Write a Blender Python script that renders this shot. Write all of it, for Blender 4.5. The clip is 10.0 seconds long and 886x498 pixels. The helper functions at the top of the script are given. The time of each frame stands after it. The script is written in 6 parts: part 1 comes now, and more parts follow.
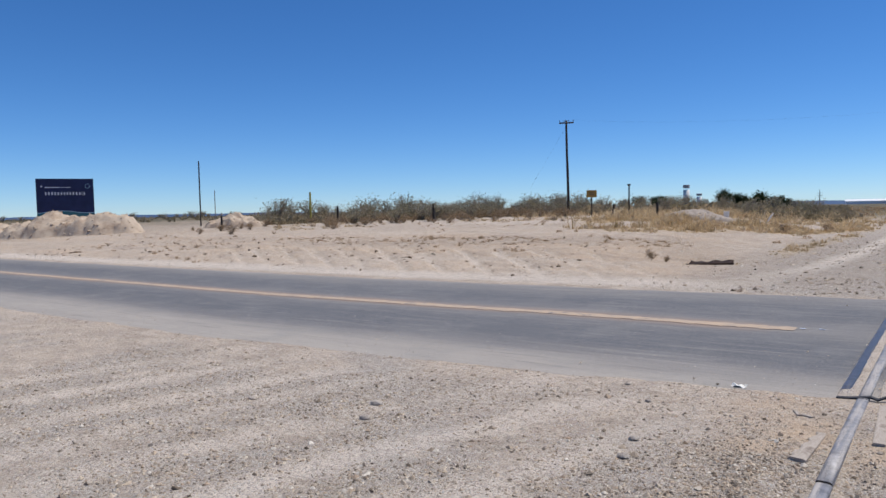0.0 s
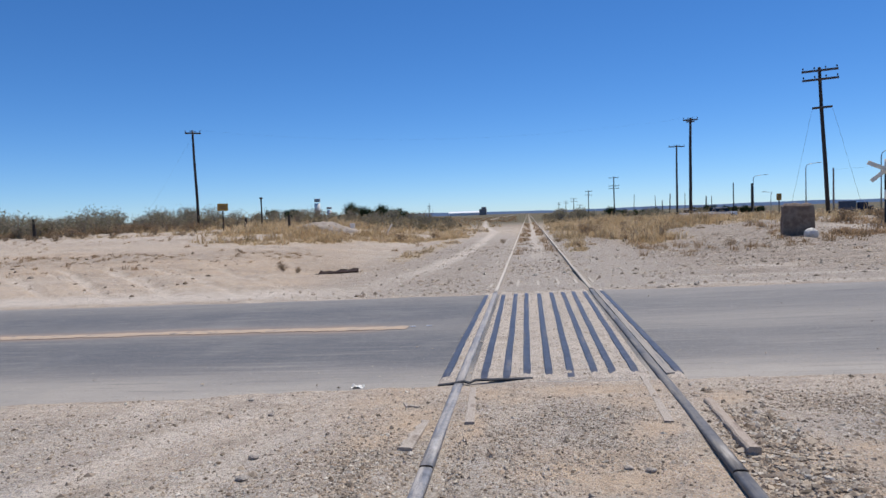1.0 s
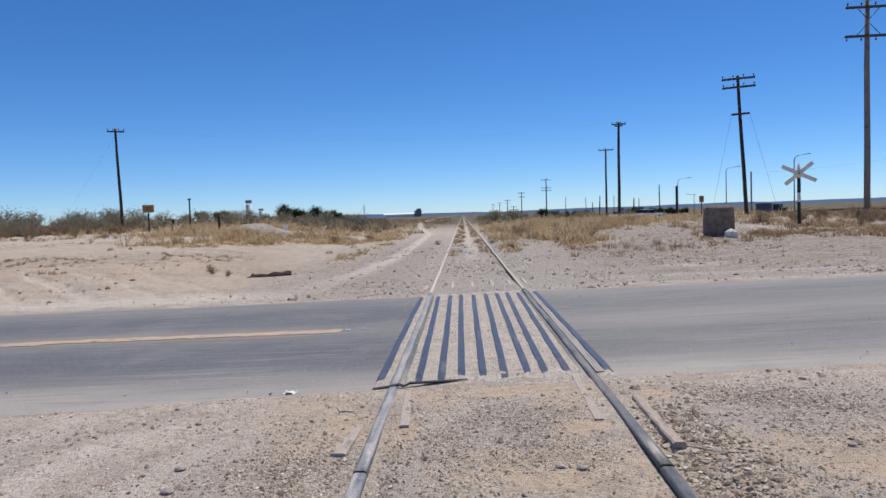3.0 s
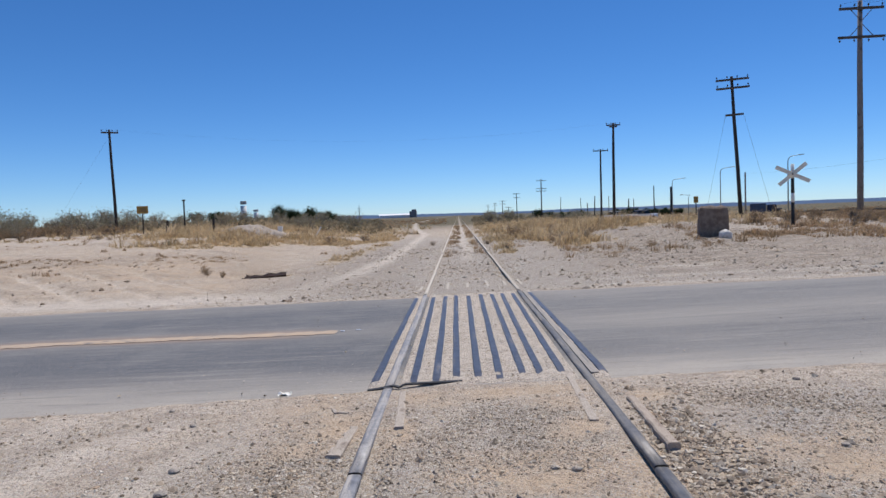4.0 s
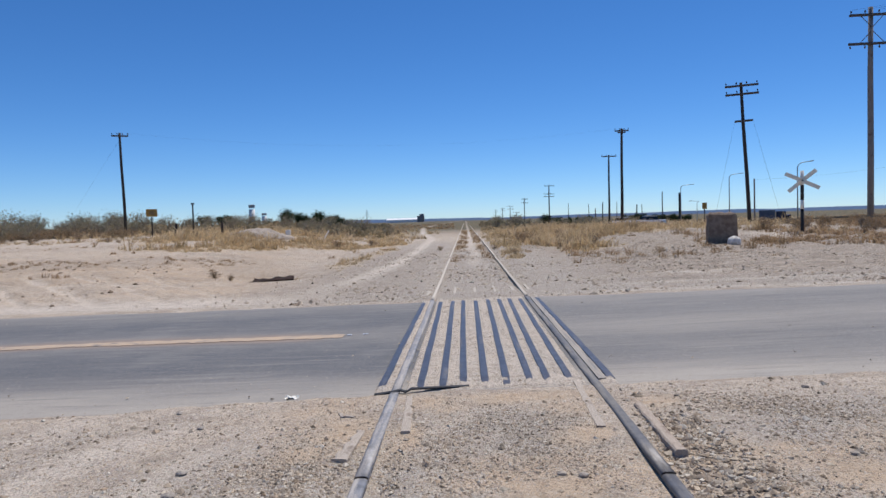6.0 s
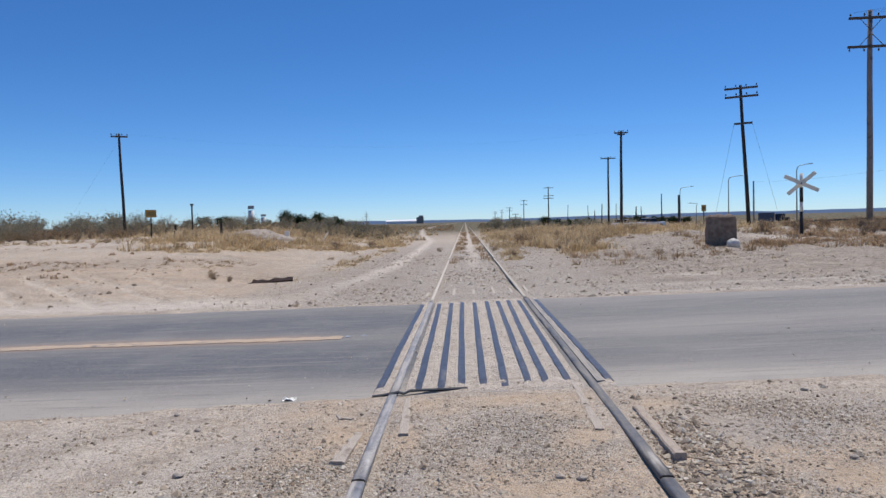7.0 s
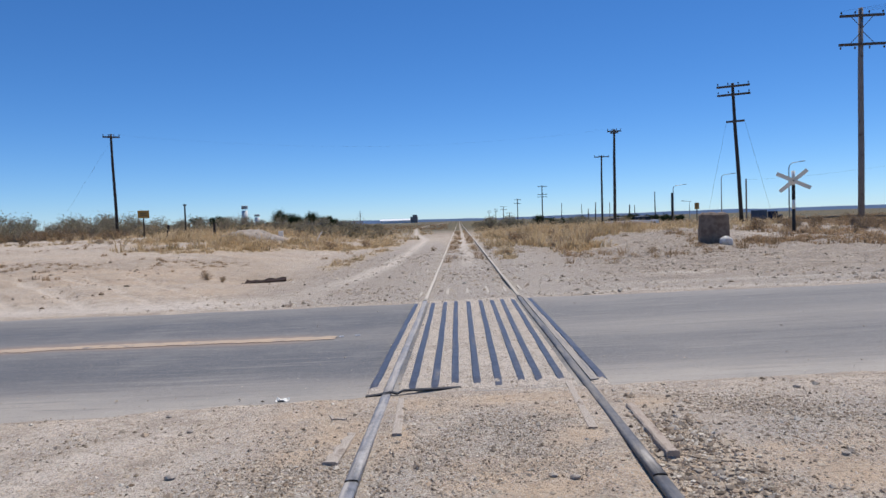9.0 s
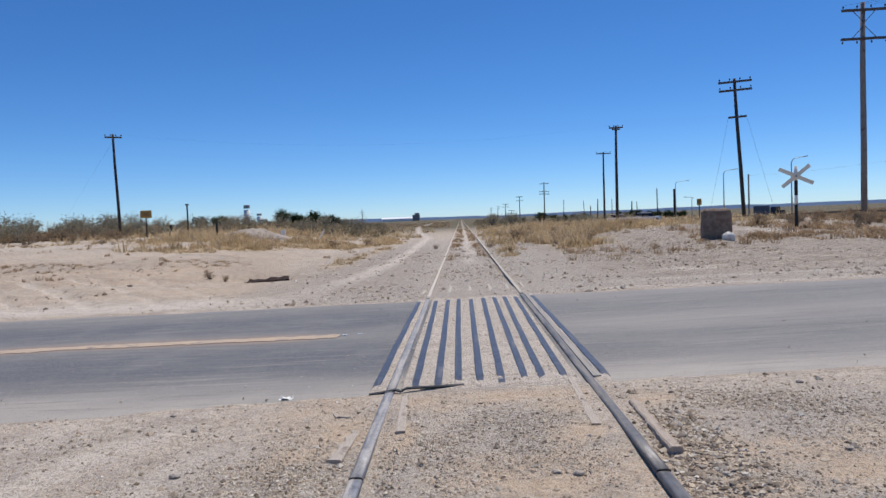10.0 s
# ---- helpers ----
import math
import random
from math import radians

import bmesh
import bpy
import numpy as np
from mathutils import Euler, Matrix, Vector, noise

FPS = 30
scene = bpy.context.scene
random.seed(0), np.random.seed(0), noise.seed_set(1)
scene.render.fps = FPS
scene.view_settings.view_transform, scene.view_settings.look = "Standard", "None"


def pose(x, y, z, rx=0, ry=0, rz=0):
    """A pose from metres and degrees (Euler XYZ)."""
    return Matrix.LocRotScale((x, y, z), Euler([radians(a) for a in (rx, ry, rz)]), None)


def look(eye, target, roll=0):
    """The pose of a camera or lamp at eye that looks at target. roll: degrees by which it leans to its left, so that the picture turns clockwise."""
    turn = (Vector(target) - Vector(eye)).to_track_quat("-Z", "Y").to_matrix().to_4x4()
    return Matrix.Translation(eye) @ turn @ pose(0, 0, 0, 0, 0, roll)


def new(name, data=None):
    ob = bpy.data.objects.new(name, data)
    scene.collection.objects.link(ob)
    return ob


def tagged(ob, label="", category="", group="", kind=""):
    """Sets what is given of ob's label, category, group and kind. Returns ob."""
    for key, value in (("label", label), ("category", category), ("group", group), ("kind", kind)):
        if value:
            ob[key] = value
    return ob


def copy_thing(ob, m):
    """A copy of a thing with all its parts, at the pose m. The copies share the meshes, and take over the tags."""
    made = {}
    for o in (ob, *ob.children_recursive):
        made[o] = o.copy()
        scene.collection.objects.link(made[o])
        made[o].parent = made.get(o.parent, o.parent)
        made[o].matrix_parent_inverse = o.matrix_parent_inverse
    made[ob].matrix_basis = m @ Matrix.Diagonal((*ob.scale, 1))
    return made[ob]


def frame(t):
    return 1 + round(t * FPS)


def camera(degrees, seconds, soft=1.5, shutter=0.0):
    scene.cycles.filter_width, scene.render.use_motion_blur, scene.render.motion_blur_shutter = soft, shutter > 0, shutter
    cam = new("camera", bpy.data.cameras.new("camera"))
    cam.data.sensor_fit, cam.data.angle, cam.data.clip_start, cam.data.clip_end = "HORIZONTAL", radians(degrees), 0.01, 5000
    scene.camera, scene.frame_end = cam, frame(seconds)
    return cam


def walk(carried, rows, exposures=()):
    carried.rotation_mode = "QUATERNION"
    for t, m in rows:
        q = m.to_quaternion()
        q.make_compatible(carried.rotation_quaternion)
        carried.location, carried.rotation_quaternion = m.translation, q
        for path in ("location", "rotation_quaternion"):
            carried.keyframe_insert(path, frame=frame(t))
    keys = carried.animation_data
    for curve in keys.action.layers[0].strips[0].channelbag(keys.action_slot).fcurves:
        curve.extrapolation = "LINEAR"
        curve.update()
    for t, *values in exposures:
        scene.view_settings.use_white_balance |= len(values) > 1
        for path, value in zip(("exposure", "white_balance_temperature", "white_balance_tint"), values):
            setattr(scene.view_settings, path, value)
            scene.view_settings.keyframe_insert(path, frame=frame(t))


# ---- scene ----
cam = camera(66.2, 10.0)
PATH = [  # seconds, eye, target, roll
    (0, (-0.312, -0.491, 1.501), (-1.521, 1.099, 1.391), -1.14),
    (0.5, (-0.251, -0.349, 1.477), (-0.980, 1.509, 1.355), -1.28),
    (1, (-0.235, -0.277, 1.466), (-0.486, 1.705, 1.368), -1.91),
    (1.5, (-0.246, -0.286, 1.470), (-0.307, 1.710, 1.360), -2.30),
    (2, (-0.238, -0.280, 1.472), (-0.287, 1.716, 1.355), -1.90),
    (2.5, (-0.231, -0.267, 1.473), (-0.297, 1.729, 1.371), -1.90),
    (4, (-0.221, -0.258, 1.475), (-0.268, 1.739, 1.377), -2.00),
    (4.5, (-0.221, -0.261, 1.477), (-0.284, 1.736, 1.384), -1.80),
    (5, (-0.223, -0.262, 1.476), (-0.281, 1.735, 1.386), -1.80),
    (5.5, (-0.225, -0.269, 1.475), (-0.291, 1.728, 1.388), -1.80),
    (7, (-0.218, -0.252, 1.477), (-0.284, 1.745, 1.398), -1.50),
    (7.5, (-0.221, -0.261, 1.475), (-0.284, 1.736, 1.395), -1.80),
    (8, (-0.219, -0.254, 1.471), (-0.270, 1.743, 1.379), -1.80),
    (8.5, (-0.215, -0.243, 1.477), (-0.265, 1.754, 1.388), -1.90),
    (9, (-0.206, -0.241, 1.477), (-0.255, 1.757, 1.395), -1.80),
    (9.5, (-0.208, -0.250, 1.476), (-0.261, 1.748, 1.392), -1.90),
    (10, (-0.205, -0.249, 1.477), (-0.261, 1.748, 1.389), -2.20),
]
walk(cam, [(t, look(e, g, r)) for t, e, g, r in PATH])

# ---------------------------------------------------------------- world and sun
SUN_AZ, SUN_EL = 34.0, 66.0          # degrees right of straight ahead (+y), and above the horizon
world = bpy.data.worlds.new("sky")
scene.world = world
world.use_nodes = True
wn = world.node_tree.nodes
sky = wn.new("ShaderNodeTexSky")
sky.sky_type = "NISHITA"
sky.sun_disc = False
sky.sun_elevation = radians(SUN_EL)
sky.sun_rotation = radians(SUN_AZ)
sky.altitude = 1500
sky.air_density = 0.86
sky.dust_density = 0.0
sky.ozone_density = 6.0
wn["Background"].inputs["Strength"].default_value = 0.098
clear = wn.new("ShaderNodeMix")      # the clean blue of dry air
clear.data_type, clear.blend_type = "RGBA", "MULTIPLY"
clear.inputs[0].default_value = 1.0
clear.inputs[7].default_value = (0.845, 0.985, 1.2, 1)
deep = wn.new("ShaderNodeHueSaturation")
deep.inputs["Hue"].default_value = 0.4965
deep.inputs["Saturation"].default_value = 1.16
world.node_tree.links.new(sky.outputs["Color"], deep.inputs["Color"])
world.node_tree.links.new(deep.outputs["Color"], clear.inputs[6])
world.node_tree.links.new(clear.outputs[2], wn["Background"].inputs["Color"])
sun_data = bpy.data.lights.new("sun", "SUN")
sun_data.energy = 4.2
sun_data.angle = radians(0.53)
sun_data.color = (1.0, 0.96, 0.90)
sun = new("sun", sun_data)
sa, se = radians(SUN_AZ), radians(SUN_EL)
sun.matrix_basis = look((math.sin(sa) * math.cos(se) * 50, math.cos(sa) * math.cos(se) * 50, math.sin(se) * 50), (0, 0, 0))
scene.view_settings.exposure = 0.0

rng = np.random.default_rng(7)
rnd = random.Random(5)


# ---------------------------------------------------------------- material tools
class Shade:
    """A node material with short hands for the nodes that are used again and again."""

    def __init__(self, name, rough=0.9, metal=0.0, spec=0.3):
        self.m = bpy.data.materials.new(name)
        self.m.use_nodes = True
        self.t = self.m.node_tree
        self.b = self.t.nodes["Principled BSDF"]
        self.b.inputs["Roughness"].default_value = rough
        self.b.inputs["Metallic"].default_value = metal
        self.b.inputs["Specular IOR Level"].default_value = spec
        self.co = self.t.nodes.new("ShaderNodeTexCoord").outputs["Object"]

    def put(self, socket, value):
        if isinstance(value, bpy.types.NodeSocket):
            self.t.links.new(value, socket)
        elif isinstance(value, tuple) and len(value) == 3 and socket.type == "RGBA":
            socket.default_value = (*value, 1)
        else:
            socket.default_value = value

    def scaled(self, sx, sy, sz):
        n = self.t.nodes.new("ShaderNodeMapping")
        n.inputs["Scale"].default_value = (sx, sy, sz)
        self.put(n.inputs["Vector"], self.co)
        return n.outputs["Vector"]

    def noise(self, scale, detail=4.0, rough=0.55, co=None):
        n = self.t.nodes.new("ShaderNodeTexNoise")
        self.put(n.inputs["Vector"], co or self.co)
        n.inputs["Scale"].default_value = scale
        n.inputs["Detail"].default_value = detail
        n.inputs["Roughness"].default_value = rough
        return n.outputs["Fac"]

    def cells(self, scale, co=None):
        n = self.t.nodes.new("ShaderNodeTexVoronoi")
        self.put(n.inputs["Vector"], co or self.co)
        n.inputs["Scale"].default_value = scale
        return n.outputs["Distance"], n.outputs["Color"]

    def step(self, value, lo, hi, a=0.0, b=1.0):
        n = self.t.nodes.new("ShaderNodeMapRange")
        n.interpolation_type = "SMOOTHSTEP"
        self.put(n.inputs["Value"], value)
        n.inputs["From Min"].default_value, n.inputs["From Max"].default_value = lo, hi
        n.inputs["To Min"].default_value, n.inputs["To Max"].default_value = a, b
        return n.outputs["Result"]

    def calc(self, kind, a, b=0.0):
        n = self.t.nodes.new("ShaderNodeMath")
        n.operation = kind
        self.put(n.inputs[0], a)
        self.put(n.inputs[1], b)
        return n.outputs[0]

    def mix(self, fac, a, b, kind="MIX"):
        n = self.t.nodes.new("ShaderNodeMix")
        n.data_type = "RGBA"
        n.blend_type = kind
        self.put(n.inputs[0], fac)
        self.put(n.inputs[6], a)
        self.put(n.inputs[7], b)
        return n.outputs[2]

    def attribute(self, name):
        n = self.t.nodes.new("ShaderNodeAttribute")
        n.attribute_name = name
        return n.outputs["Fac"]

    def island(self):
        return self.t.nodes.new("ShaderNodeNewGeometry").outputs["Random Per Island"]

    def each(self):
        return self.t.nodes.new("ShaderNodeObjectInfo").outputs["Random"]

    def axis(self, which):
        n = self.t.nodes.new("ShaderNodeSeparateXYZ")
        self.put(n.inputs[0], self.co)
        return n.outputs[which]

    def bump(self, height, strength=0.5, distance=0.01):
        n = self.t.nodes.new("ShaderNodeBump")
        n.inputs["Strength"].default_value = strength
        n.inputs["Distance"].default_value = distance
        self.put(n.inputs["Height"], height)
        self.put(self.b.inputs["Normal"], n.outputs["Normal"])

    def done(self, color, rough=None):
        self.put(self.b.inputs["Base Color"], color)
        if rough is not None:
            self.put(self.b.inputs["Roughness"], rough)
        return self.m


def ground_material():
    s = Shade("dusty_ground", 0.95, 0, 0.15)
    big = s.noise(0.22, 5, 0.6)
    mid = s.noise(1.7, 6, 0.65)
    fine = s.noise(38, 5, 0.7)
    cell, tone = s.cells(55)
    cell2, tone2 = s.cells(21)
    dirt = s.mix(s.step(big, 0.35, 0.65), (0.535, 0.422, 0.315), (0.595, 0.487, 0.38))
    dirt = s.mix(s.step(mid, 0.4, 0.68), dirt, (0.37, 0.29, 0.22))
    dirt = s.mix(s.step(s.noise(6.5, 7, 0.75), 0.42, 0.72, 0.0, 0.55), dirt, (0.31, 0.235, 0.17))
    dirt = s.mix(s.step(s.noise(0.75, 6, 0.7), 0.57, 0.74, 0.0, 0.8), dirt, (0.50, 0.375, 0.26))
    gravel = s.mix(s.step(s.noise(60, 4, 0.8), 0.35, 0.7), (0.235, 0.203, 0.172), (0.53, 0.465, 0.395))
    amount = s.calc("MULTIPLY", s.attribute("gravel"), s.step(s.noise(4.5, 6, 0.7), 0.25, 0.5))
    col = s.mix(amount, dirt, gravel)
    col = s.mix(s.calc("MULTIPLY", s.attribute("warm"), s.step(s.noise(3.4, 6, 0.7), 0.30, 0.52)), col, (0.56, 0.385, 0.235))
    stony = s.mix(s.step(s.noise(11, 7, 0.8), 0.36, 0.64), (0.118, 0.09, 0.066), (0.41, 0.322, 0.24))
    col = s.mix(s.calc("MULTIPLY", s.attribute("stony"), s.step(s.noise(1.3, 6, 0.7), 0.25, 0.55, 0.45, 1.0)), col, stony)
    streaky = s.noise(3.0, 6, 0.75, s.scaled(0.45, 2.4, 1))
    col = s.mix(s.calc("MULTIPLY", s.attribute("stony"), s.step(streaky, 0.50, 0.62, 0.0, 0.75)), col, (0.60, 0.485, 0.365))
    col = s.mix(s.calc("MULTIPLY", s.attribute("stony"), s.step(streaky, 0.46, 0.36, 0.0, 0.7)), col, (0.12, 0.095, 0.075))
    pale = s.calc("MULTIPLY", s.attribute("track"), s.step(s.noise(3.1, 5, 0.65), 0.2, 0.55, 0.45, 1.0))
    col = s.mix(pale, col, (0.65, 0.555, 0.46))
    # small pebbles and grit
    col = s.mix(s.calc("MULTIPLY", s.step(cell, 0.40, 0.28), 0.72), col, s.mix(0.62, s.mix(0.8, tone, s.step(tone, 0.2, 0.8)), (0.30, 0.26, 0.225)))
    cell3, tone3 = s.cells(110)
    col = s.mix(s.calc("MULTIPLY", s.step(cell3, 0.40, 0.28), 0.55), col, s.mix(0.62, s.mix(0.8, tone3, s.step(tone3, 0.2, 0.8)), (0.30, 0.26, 0.225)))
    col = s.mix(s.calc("MULTIPLY", s.step(cell2, 0.22, 0.15), 0.65), col, s.mix(0.68, s.mix(0.8, tone2, s.step(tone2, 0.2, 0.8)), (0.26, 0.225, 0.195)))
    grain = s.noise(17, 7, 0.8)
    col = s.mix(s.step(grain, 0.48, 0.37, 0.0, 0.55), col, (0.20, 0.165, 0.13))
    col = s.mix(s.step(grain, 0.53, 0.65, 0.0, 0.50), col, (0.66, 0.59, 0.51))
    speck = s.noise(75, 3, 0.85)
    col = s.mix(s.step(speck, 0.44, 0.34, 0.0, 0.62), col, (0.15, 0.125, 0.10))
    col = s.mix(s.step(speck, 0.57, 0.68, 0.0, 0.55), col, (0.74, 0.665, 0.57))
    swept = s.noise(2.4, 7, 0.75, s.scaled(0.55, 1.7, 1))
    col = s.mix(s.step(swept, 0.50, 0.68, 0.0, 0.50), col, (0.32, 0.255, 0.195))
    col = s.mix(s.step(fine, 0.45, 0.30, 0.0, 0.45), col, (0.22, 0.18, 0.145))
    litter = s.mix(s.step(s.noise(5.5, 6, 0.75), 0.38, 0.62), (0.34, 0.245, 0.14), (0.56, 0.43, 0.275))
    col = s.mix(s.calc("MULTIPLY", s.attribute("straw"), s.step(s.noise(0.9, 6, 0.7), 0.30, 0.58, 0.35, 1.0)), col, litter)
    bare = s.mix(s.step(s.noise(9, 6, 0.7), 0.35, 0.65), (0.43, 0.32, 0.22), (0.55, 0.435, 0.325))
    col = s.mix(s.calc("MULTIPLY", s.attribute("bare"), s.step(s.noise(13, 6, 0.75), 0.28, 0.5, 0.15, 0.6)), col, bare)
    far = s.attribute("scrub")
    plain = s.mix(s.step(s.noise(0.05, 6, 0.7), 0.35, 0.65), (0.13, 0.108, 0.068), (0.23, 0.175, 0.105))
    plain = s.mix(s.step(s.noise(0.6, 6, 0.75), 0.42, 0.6), plain, (0.065, 0.064, 0.04))
    col = s.mix(far, col, plain)
    s.bump(s.calc("ADD", s.calc("MULTIPLY", fine, 0.5), s.calc("ADD", s.calc("MULTIPLY", s.step(cell, 0.22, 0.0), 0.6), s.calc("ADD", mid, s.calc("MULTIPLY", s.noise(7, 6, 0.7), 1.6)))), 1.0, 0.03)
    return s.done(col)


def asphalt_material():
    s = Shade("worn_asphalt", 0.85, 0, 0.3)
    y = s.axis("Y")
    wob = s.calc("MULTIPLY", s.calc("SUBTRACT", s.noise(0.35, 4, 0.6, s.scaled(0.35, 1, 1)), 0.5), 1.3)
    v = s.calc("ADD", y, wob)
    streak = s.noise(2.2, 6, 0.65, s.scaled(0.22, 1.2, 1))
    # wheel lanes are swept dark, dust gathers between them and towards both edges
    lane1 = s.step(s.calc("ABSOLUTE", s.calc("SUBTRACT", v, 7.35)), 0.3, 1.5)
    lane2 = s.step(s.calc("ABSOLUTE", s.calc("SUBTRACT", v, 10.3)), 0.3, 1.7)
    dust = s.calc("MULTIPLY", lane1, lane2)
    edge = s.calc("ADD", s.step(v, 6.5, 5.35), s.step(v, 11.8, 13.0))
    right = s.step(s.axis("X"), -1.5, 2.5, 0.0, 0.30)
    dust = s.calc("ADD", s.calc("MULTIPLY", dust, 0.31), s.calc("ADD", s.calc("MULTIPLY", edge, 0.64), right))
    dust = s.calc("MULTIPLY", dust, s.step(streak, 0.2, 0.75, 0.78, 1.12))
    dust.node.use_clamp = True
    grit = s.noise(160, 3, 0.8)
    base = s.mix(s.step(grit, 0.35, 0.7), (0.078, 0.080, 0.090), (0.172, 0.172, 0.178))
    base = s.mix(s.step(streak, 0.4, 0.7, 0, 0.3), base, (0.16, 0.155, 0.15))
    base = s.mix(s.step(s.noise(3.2, 6, 0.7, s.scaled(0.5, 3.0, 1)), 0.60, 0.70, 0.0, 0.55), base, (0.045, 0.045, 0.048))
    col = s.mix(dust, base, (0.37, 0.33, 0.285))
    col = s.mix(s.step(s.noise(24, 6, 0.8), 0.54, 0.70, 0.0, 0.5), col, (0.40, 0.375, 0.34))
    drag = s.noise(5.0, 7, 0.75, s.scaled(0.12, 2.6, 1))
    col = s.mix(s.step(drag, 0.52, 0.68, 0.0, 0.38), col, (0.40, 0.36, 0.315))
    col = s.mix(s.step(drag, 0.46, 0.34, 0.0, 0.40), col, (0.085, 0.083, 0.085))
    chip = s.noise(55, 4, 0.8)
    col = s.mix(s.step(chip, 0.55, 0.68, 0.0, 0.45), col, (0.42, 0.39, 0.35))
    col = s.mix(s.step(chip, 0.44, 0.33, 0.0, 0.45), col, (0.07, 0.068, 0.068))
    stain = s.calc("MULTIPLY", s.step(s.calc("ABSOLUTE", s.calc("SUBTRACT", y, 8.79)), 0.48, 0.12), s.step(s.axis("X"), -1.9, -2.6))
    col = s.mix(s.calc("MULTIPLY", stain, s.step(streak, 0.25, 0.7, 0.35, 0.85)), col, (0.30, 0.215, 0.165))
    patch = s.noise(1.1, 6, 0.7)
    col = s.mix(s.step(patch, 0.48, 0.66, 0.0, 0.30), col, (0.24, 0.23, 0.215))
    s.bump(s.calc("ADD", grit, s.calc("MULTIPLY", s.noise(30, 4), 0.6)), 0.5, 0.006)
    return s.done(col)


def steel_material(name, bare, dusty, rough, amount, metal=0.85):
    """Worn rail steel; the dust that lies on it is not metallic."""
    s = Shade(name, rough, metal, 0.5)
    wear = s.noise(5, 6, 0.7, s.scaled(4.0, 0.25, 4.0))
    fine = s.noise(90, 4, 0.7)
    mask = s.step(s.calc("ADD", s.calc("MULTIPLY", wear, 0.7), s.calc("MULTIPLY", fine, 0.3)), 0.62 - amount * 0.4, 0.80 - amount * 0.4)
    col = s.mix(mask, s.mix(s.step(s.noise(14, 5), 0.35, 0.7), bare, tuple(c * 0.65 for c in bare)), dusty)
    s.put(s.b.inputs["Metallic"], s.step(mask, 0.0, 1.0, metal, 0.0))
    s.bump(fine, 0.25, 0.002)
    return s.done(col, s.step(mask, 0.0, 1.0, rough, 0.92))


def plain_material(name, a, b, scale=8.0, rough=0.85, metal=0.0, bump=0.3, stretch=(1, 1, 1), spots=None):
    """Two tones of one paint or stuff, with fine grain and, if asked for, stains."""
    s = Shade(name, rough, metal, 0.3)
    co = s.scaled(*stretch)
    n = s.noise(scale, 6, 0.65, co)
    col = s.mix(s.step(n, 0.35, 0.65), a, b)
    if spots:
        col = s.mix(s.step(s.noise(scale * 0.35, 5, 0.7), 0.55, 0.68), col, spots)
    s.bump(s.noise(scale * 7, 4, 0.7, co), bump, 0.006)
    return s.done(col)


def island_material(name, tones, rough=0.9, spec=0.2, scale=40.0):
    """Loose pieces in one mesh, each piece of its own tone."""
    s = Shade(name, rough, 0, spec)
    r = s.t.nodes.new("ShaderNodeValToRGB")
    r.color_ramp.interpolation = "LINEAR"
    while len(r.color_ramp.elements) < len(tones):
        r.color_ramp.elements.new(0.5)
    for i, c in enumerate(tones):
        r.color_ramp.elements[i].position = i / (len(tones) - 1)
        r.color_ramp.elements[i].color = (*c, 1)
    s.put(r.inputs["Fac"], s.island())
    n = s.noise(scale, 4, 0.6)
    return s.done(s.mix(s.step(n, 0.3, 0.7, 0.0, 0.22), r.outputs["Color"], tuple(c * 0.55 for c in tones[0])))


def leaf_material(name, tones, tufts=False):
    s = Shade(name, 0.75, 0, 0.2)
    r = s.t.nodes.new("ShaderNodeValToRGB")
    while len(r.color_ramp.elements) < len(tones):
        r.color_ramp.elements.new(0.5)
    for i, c in enumerate(tones):
        r.color_ramp.elements[i].position = i / (len(tones) - 1)
        r.color_ramp.elements[i].color = (*c, 1)
    if tufts:
        s.put(r.inputs["Fac"], s.calc("ADD", s.calc("MULTIPLY", s.attribute("tuft"), 0.72), s.calc("MULTIPLY", s.island(), 0.28)))
    else:
        s.put(r.inputs["Fac"], s.calc("FRACT", s.calc("ADD", s.island(), s.calc("MULTIPLY", s.each(), 0.37))))
    tr = s.t.nodes.new("ShaderNodeBsdfTranslucent")
    s.put(tr.inputs["Color"], r.outputs["Color"])
    mx = s.t.nodes.new("ShaderNodeMixShader")
    mx.inputs[0].default_value = 0.45
    s.put(s.b.inputs["Base Color"], r.outputs["Color"])
    out = s.t.nodes["Material Output"]
    s.t.links.new(s.b.outputs[0], mx.inputs[1])
    s.t.links.new(tr.outputs[0], mx.inputs[2])
    s.t.links.new(mx.outputs[0], out.inputs["Surface"])
    return s.m


M_GROUND = ground_material()
M_ASPHALT = asphalt_material()
M_BAR = steel_material("crossing_steel", (0.155, 0.15, 0.16), (0.34, 0.295, 0.25), 0.42, 0.22)
M_BAR_DUSTY = steel_material("buried_steel", (0.30, 0.27, 0.25), (0.47, 0.41, 0.34), 0.6, 0.85)
M_RAIL = steel_material("rail_steel", (0.30, 0.295, 0.305), (0.42, 0.38, 0.345), 0.62, 0.48)
M_RAIL_DARK = steel_material("dull_rail_steel", (0.16, 0.155, 0.16), (0.25, 0.225, 0.20), 0.58, 0.45)
M_RAIL_DUSTY = steel_material("dusty_rail_steel", (0.34, 0.32, 0.31), (0.54, 0.475, 0.40), 0.55, 1.0)
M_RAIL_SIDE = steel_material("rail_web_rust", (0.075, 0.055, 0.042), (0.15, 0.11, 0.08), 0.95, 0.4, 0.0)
M_STRIP = steel_material("dusty_grey_strip", (0.20, 0.19, 0.19), (0.34, 0.30, 0.26), 0.7, 0.65, 0.4)
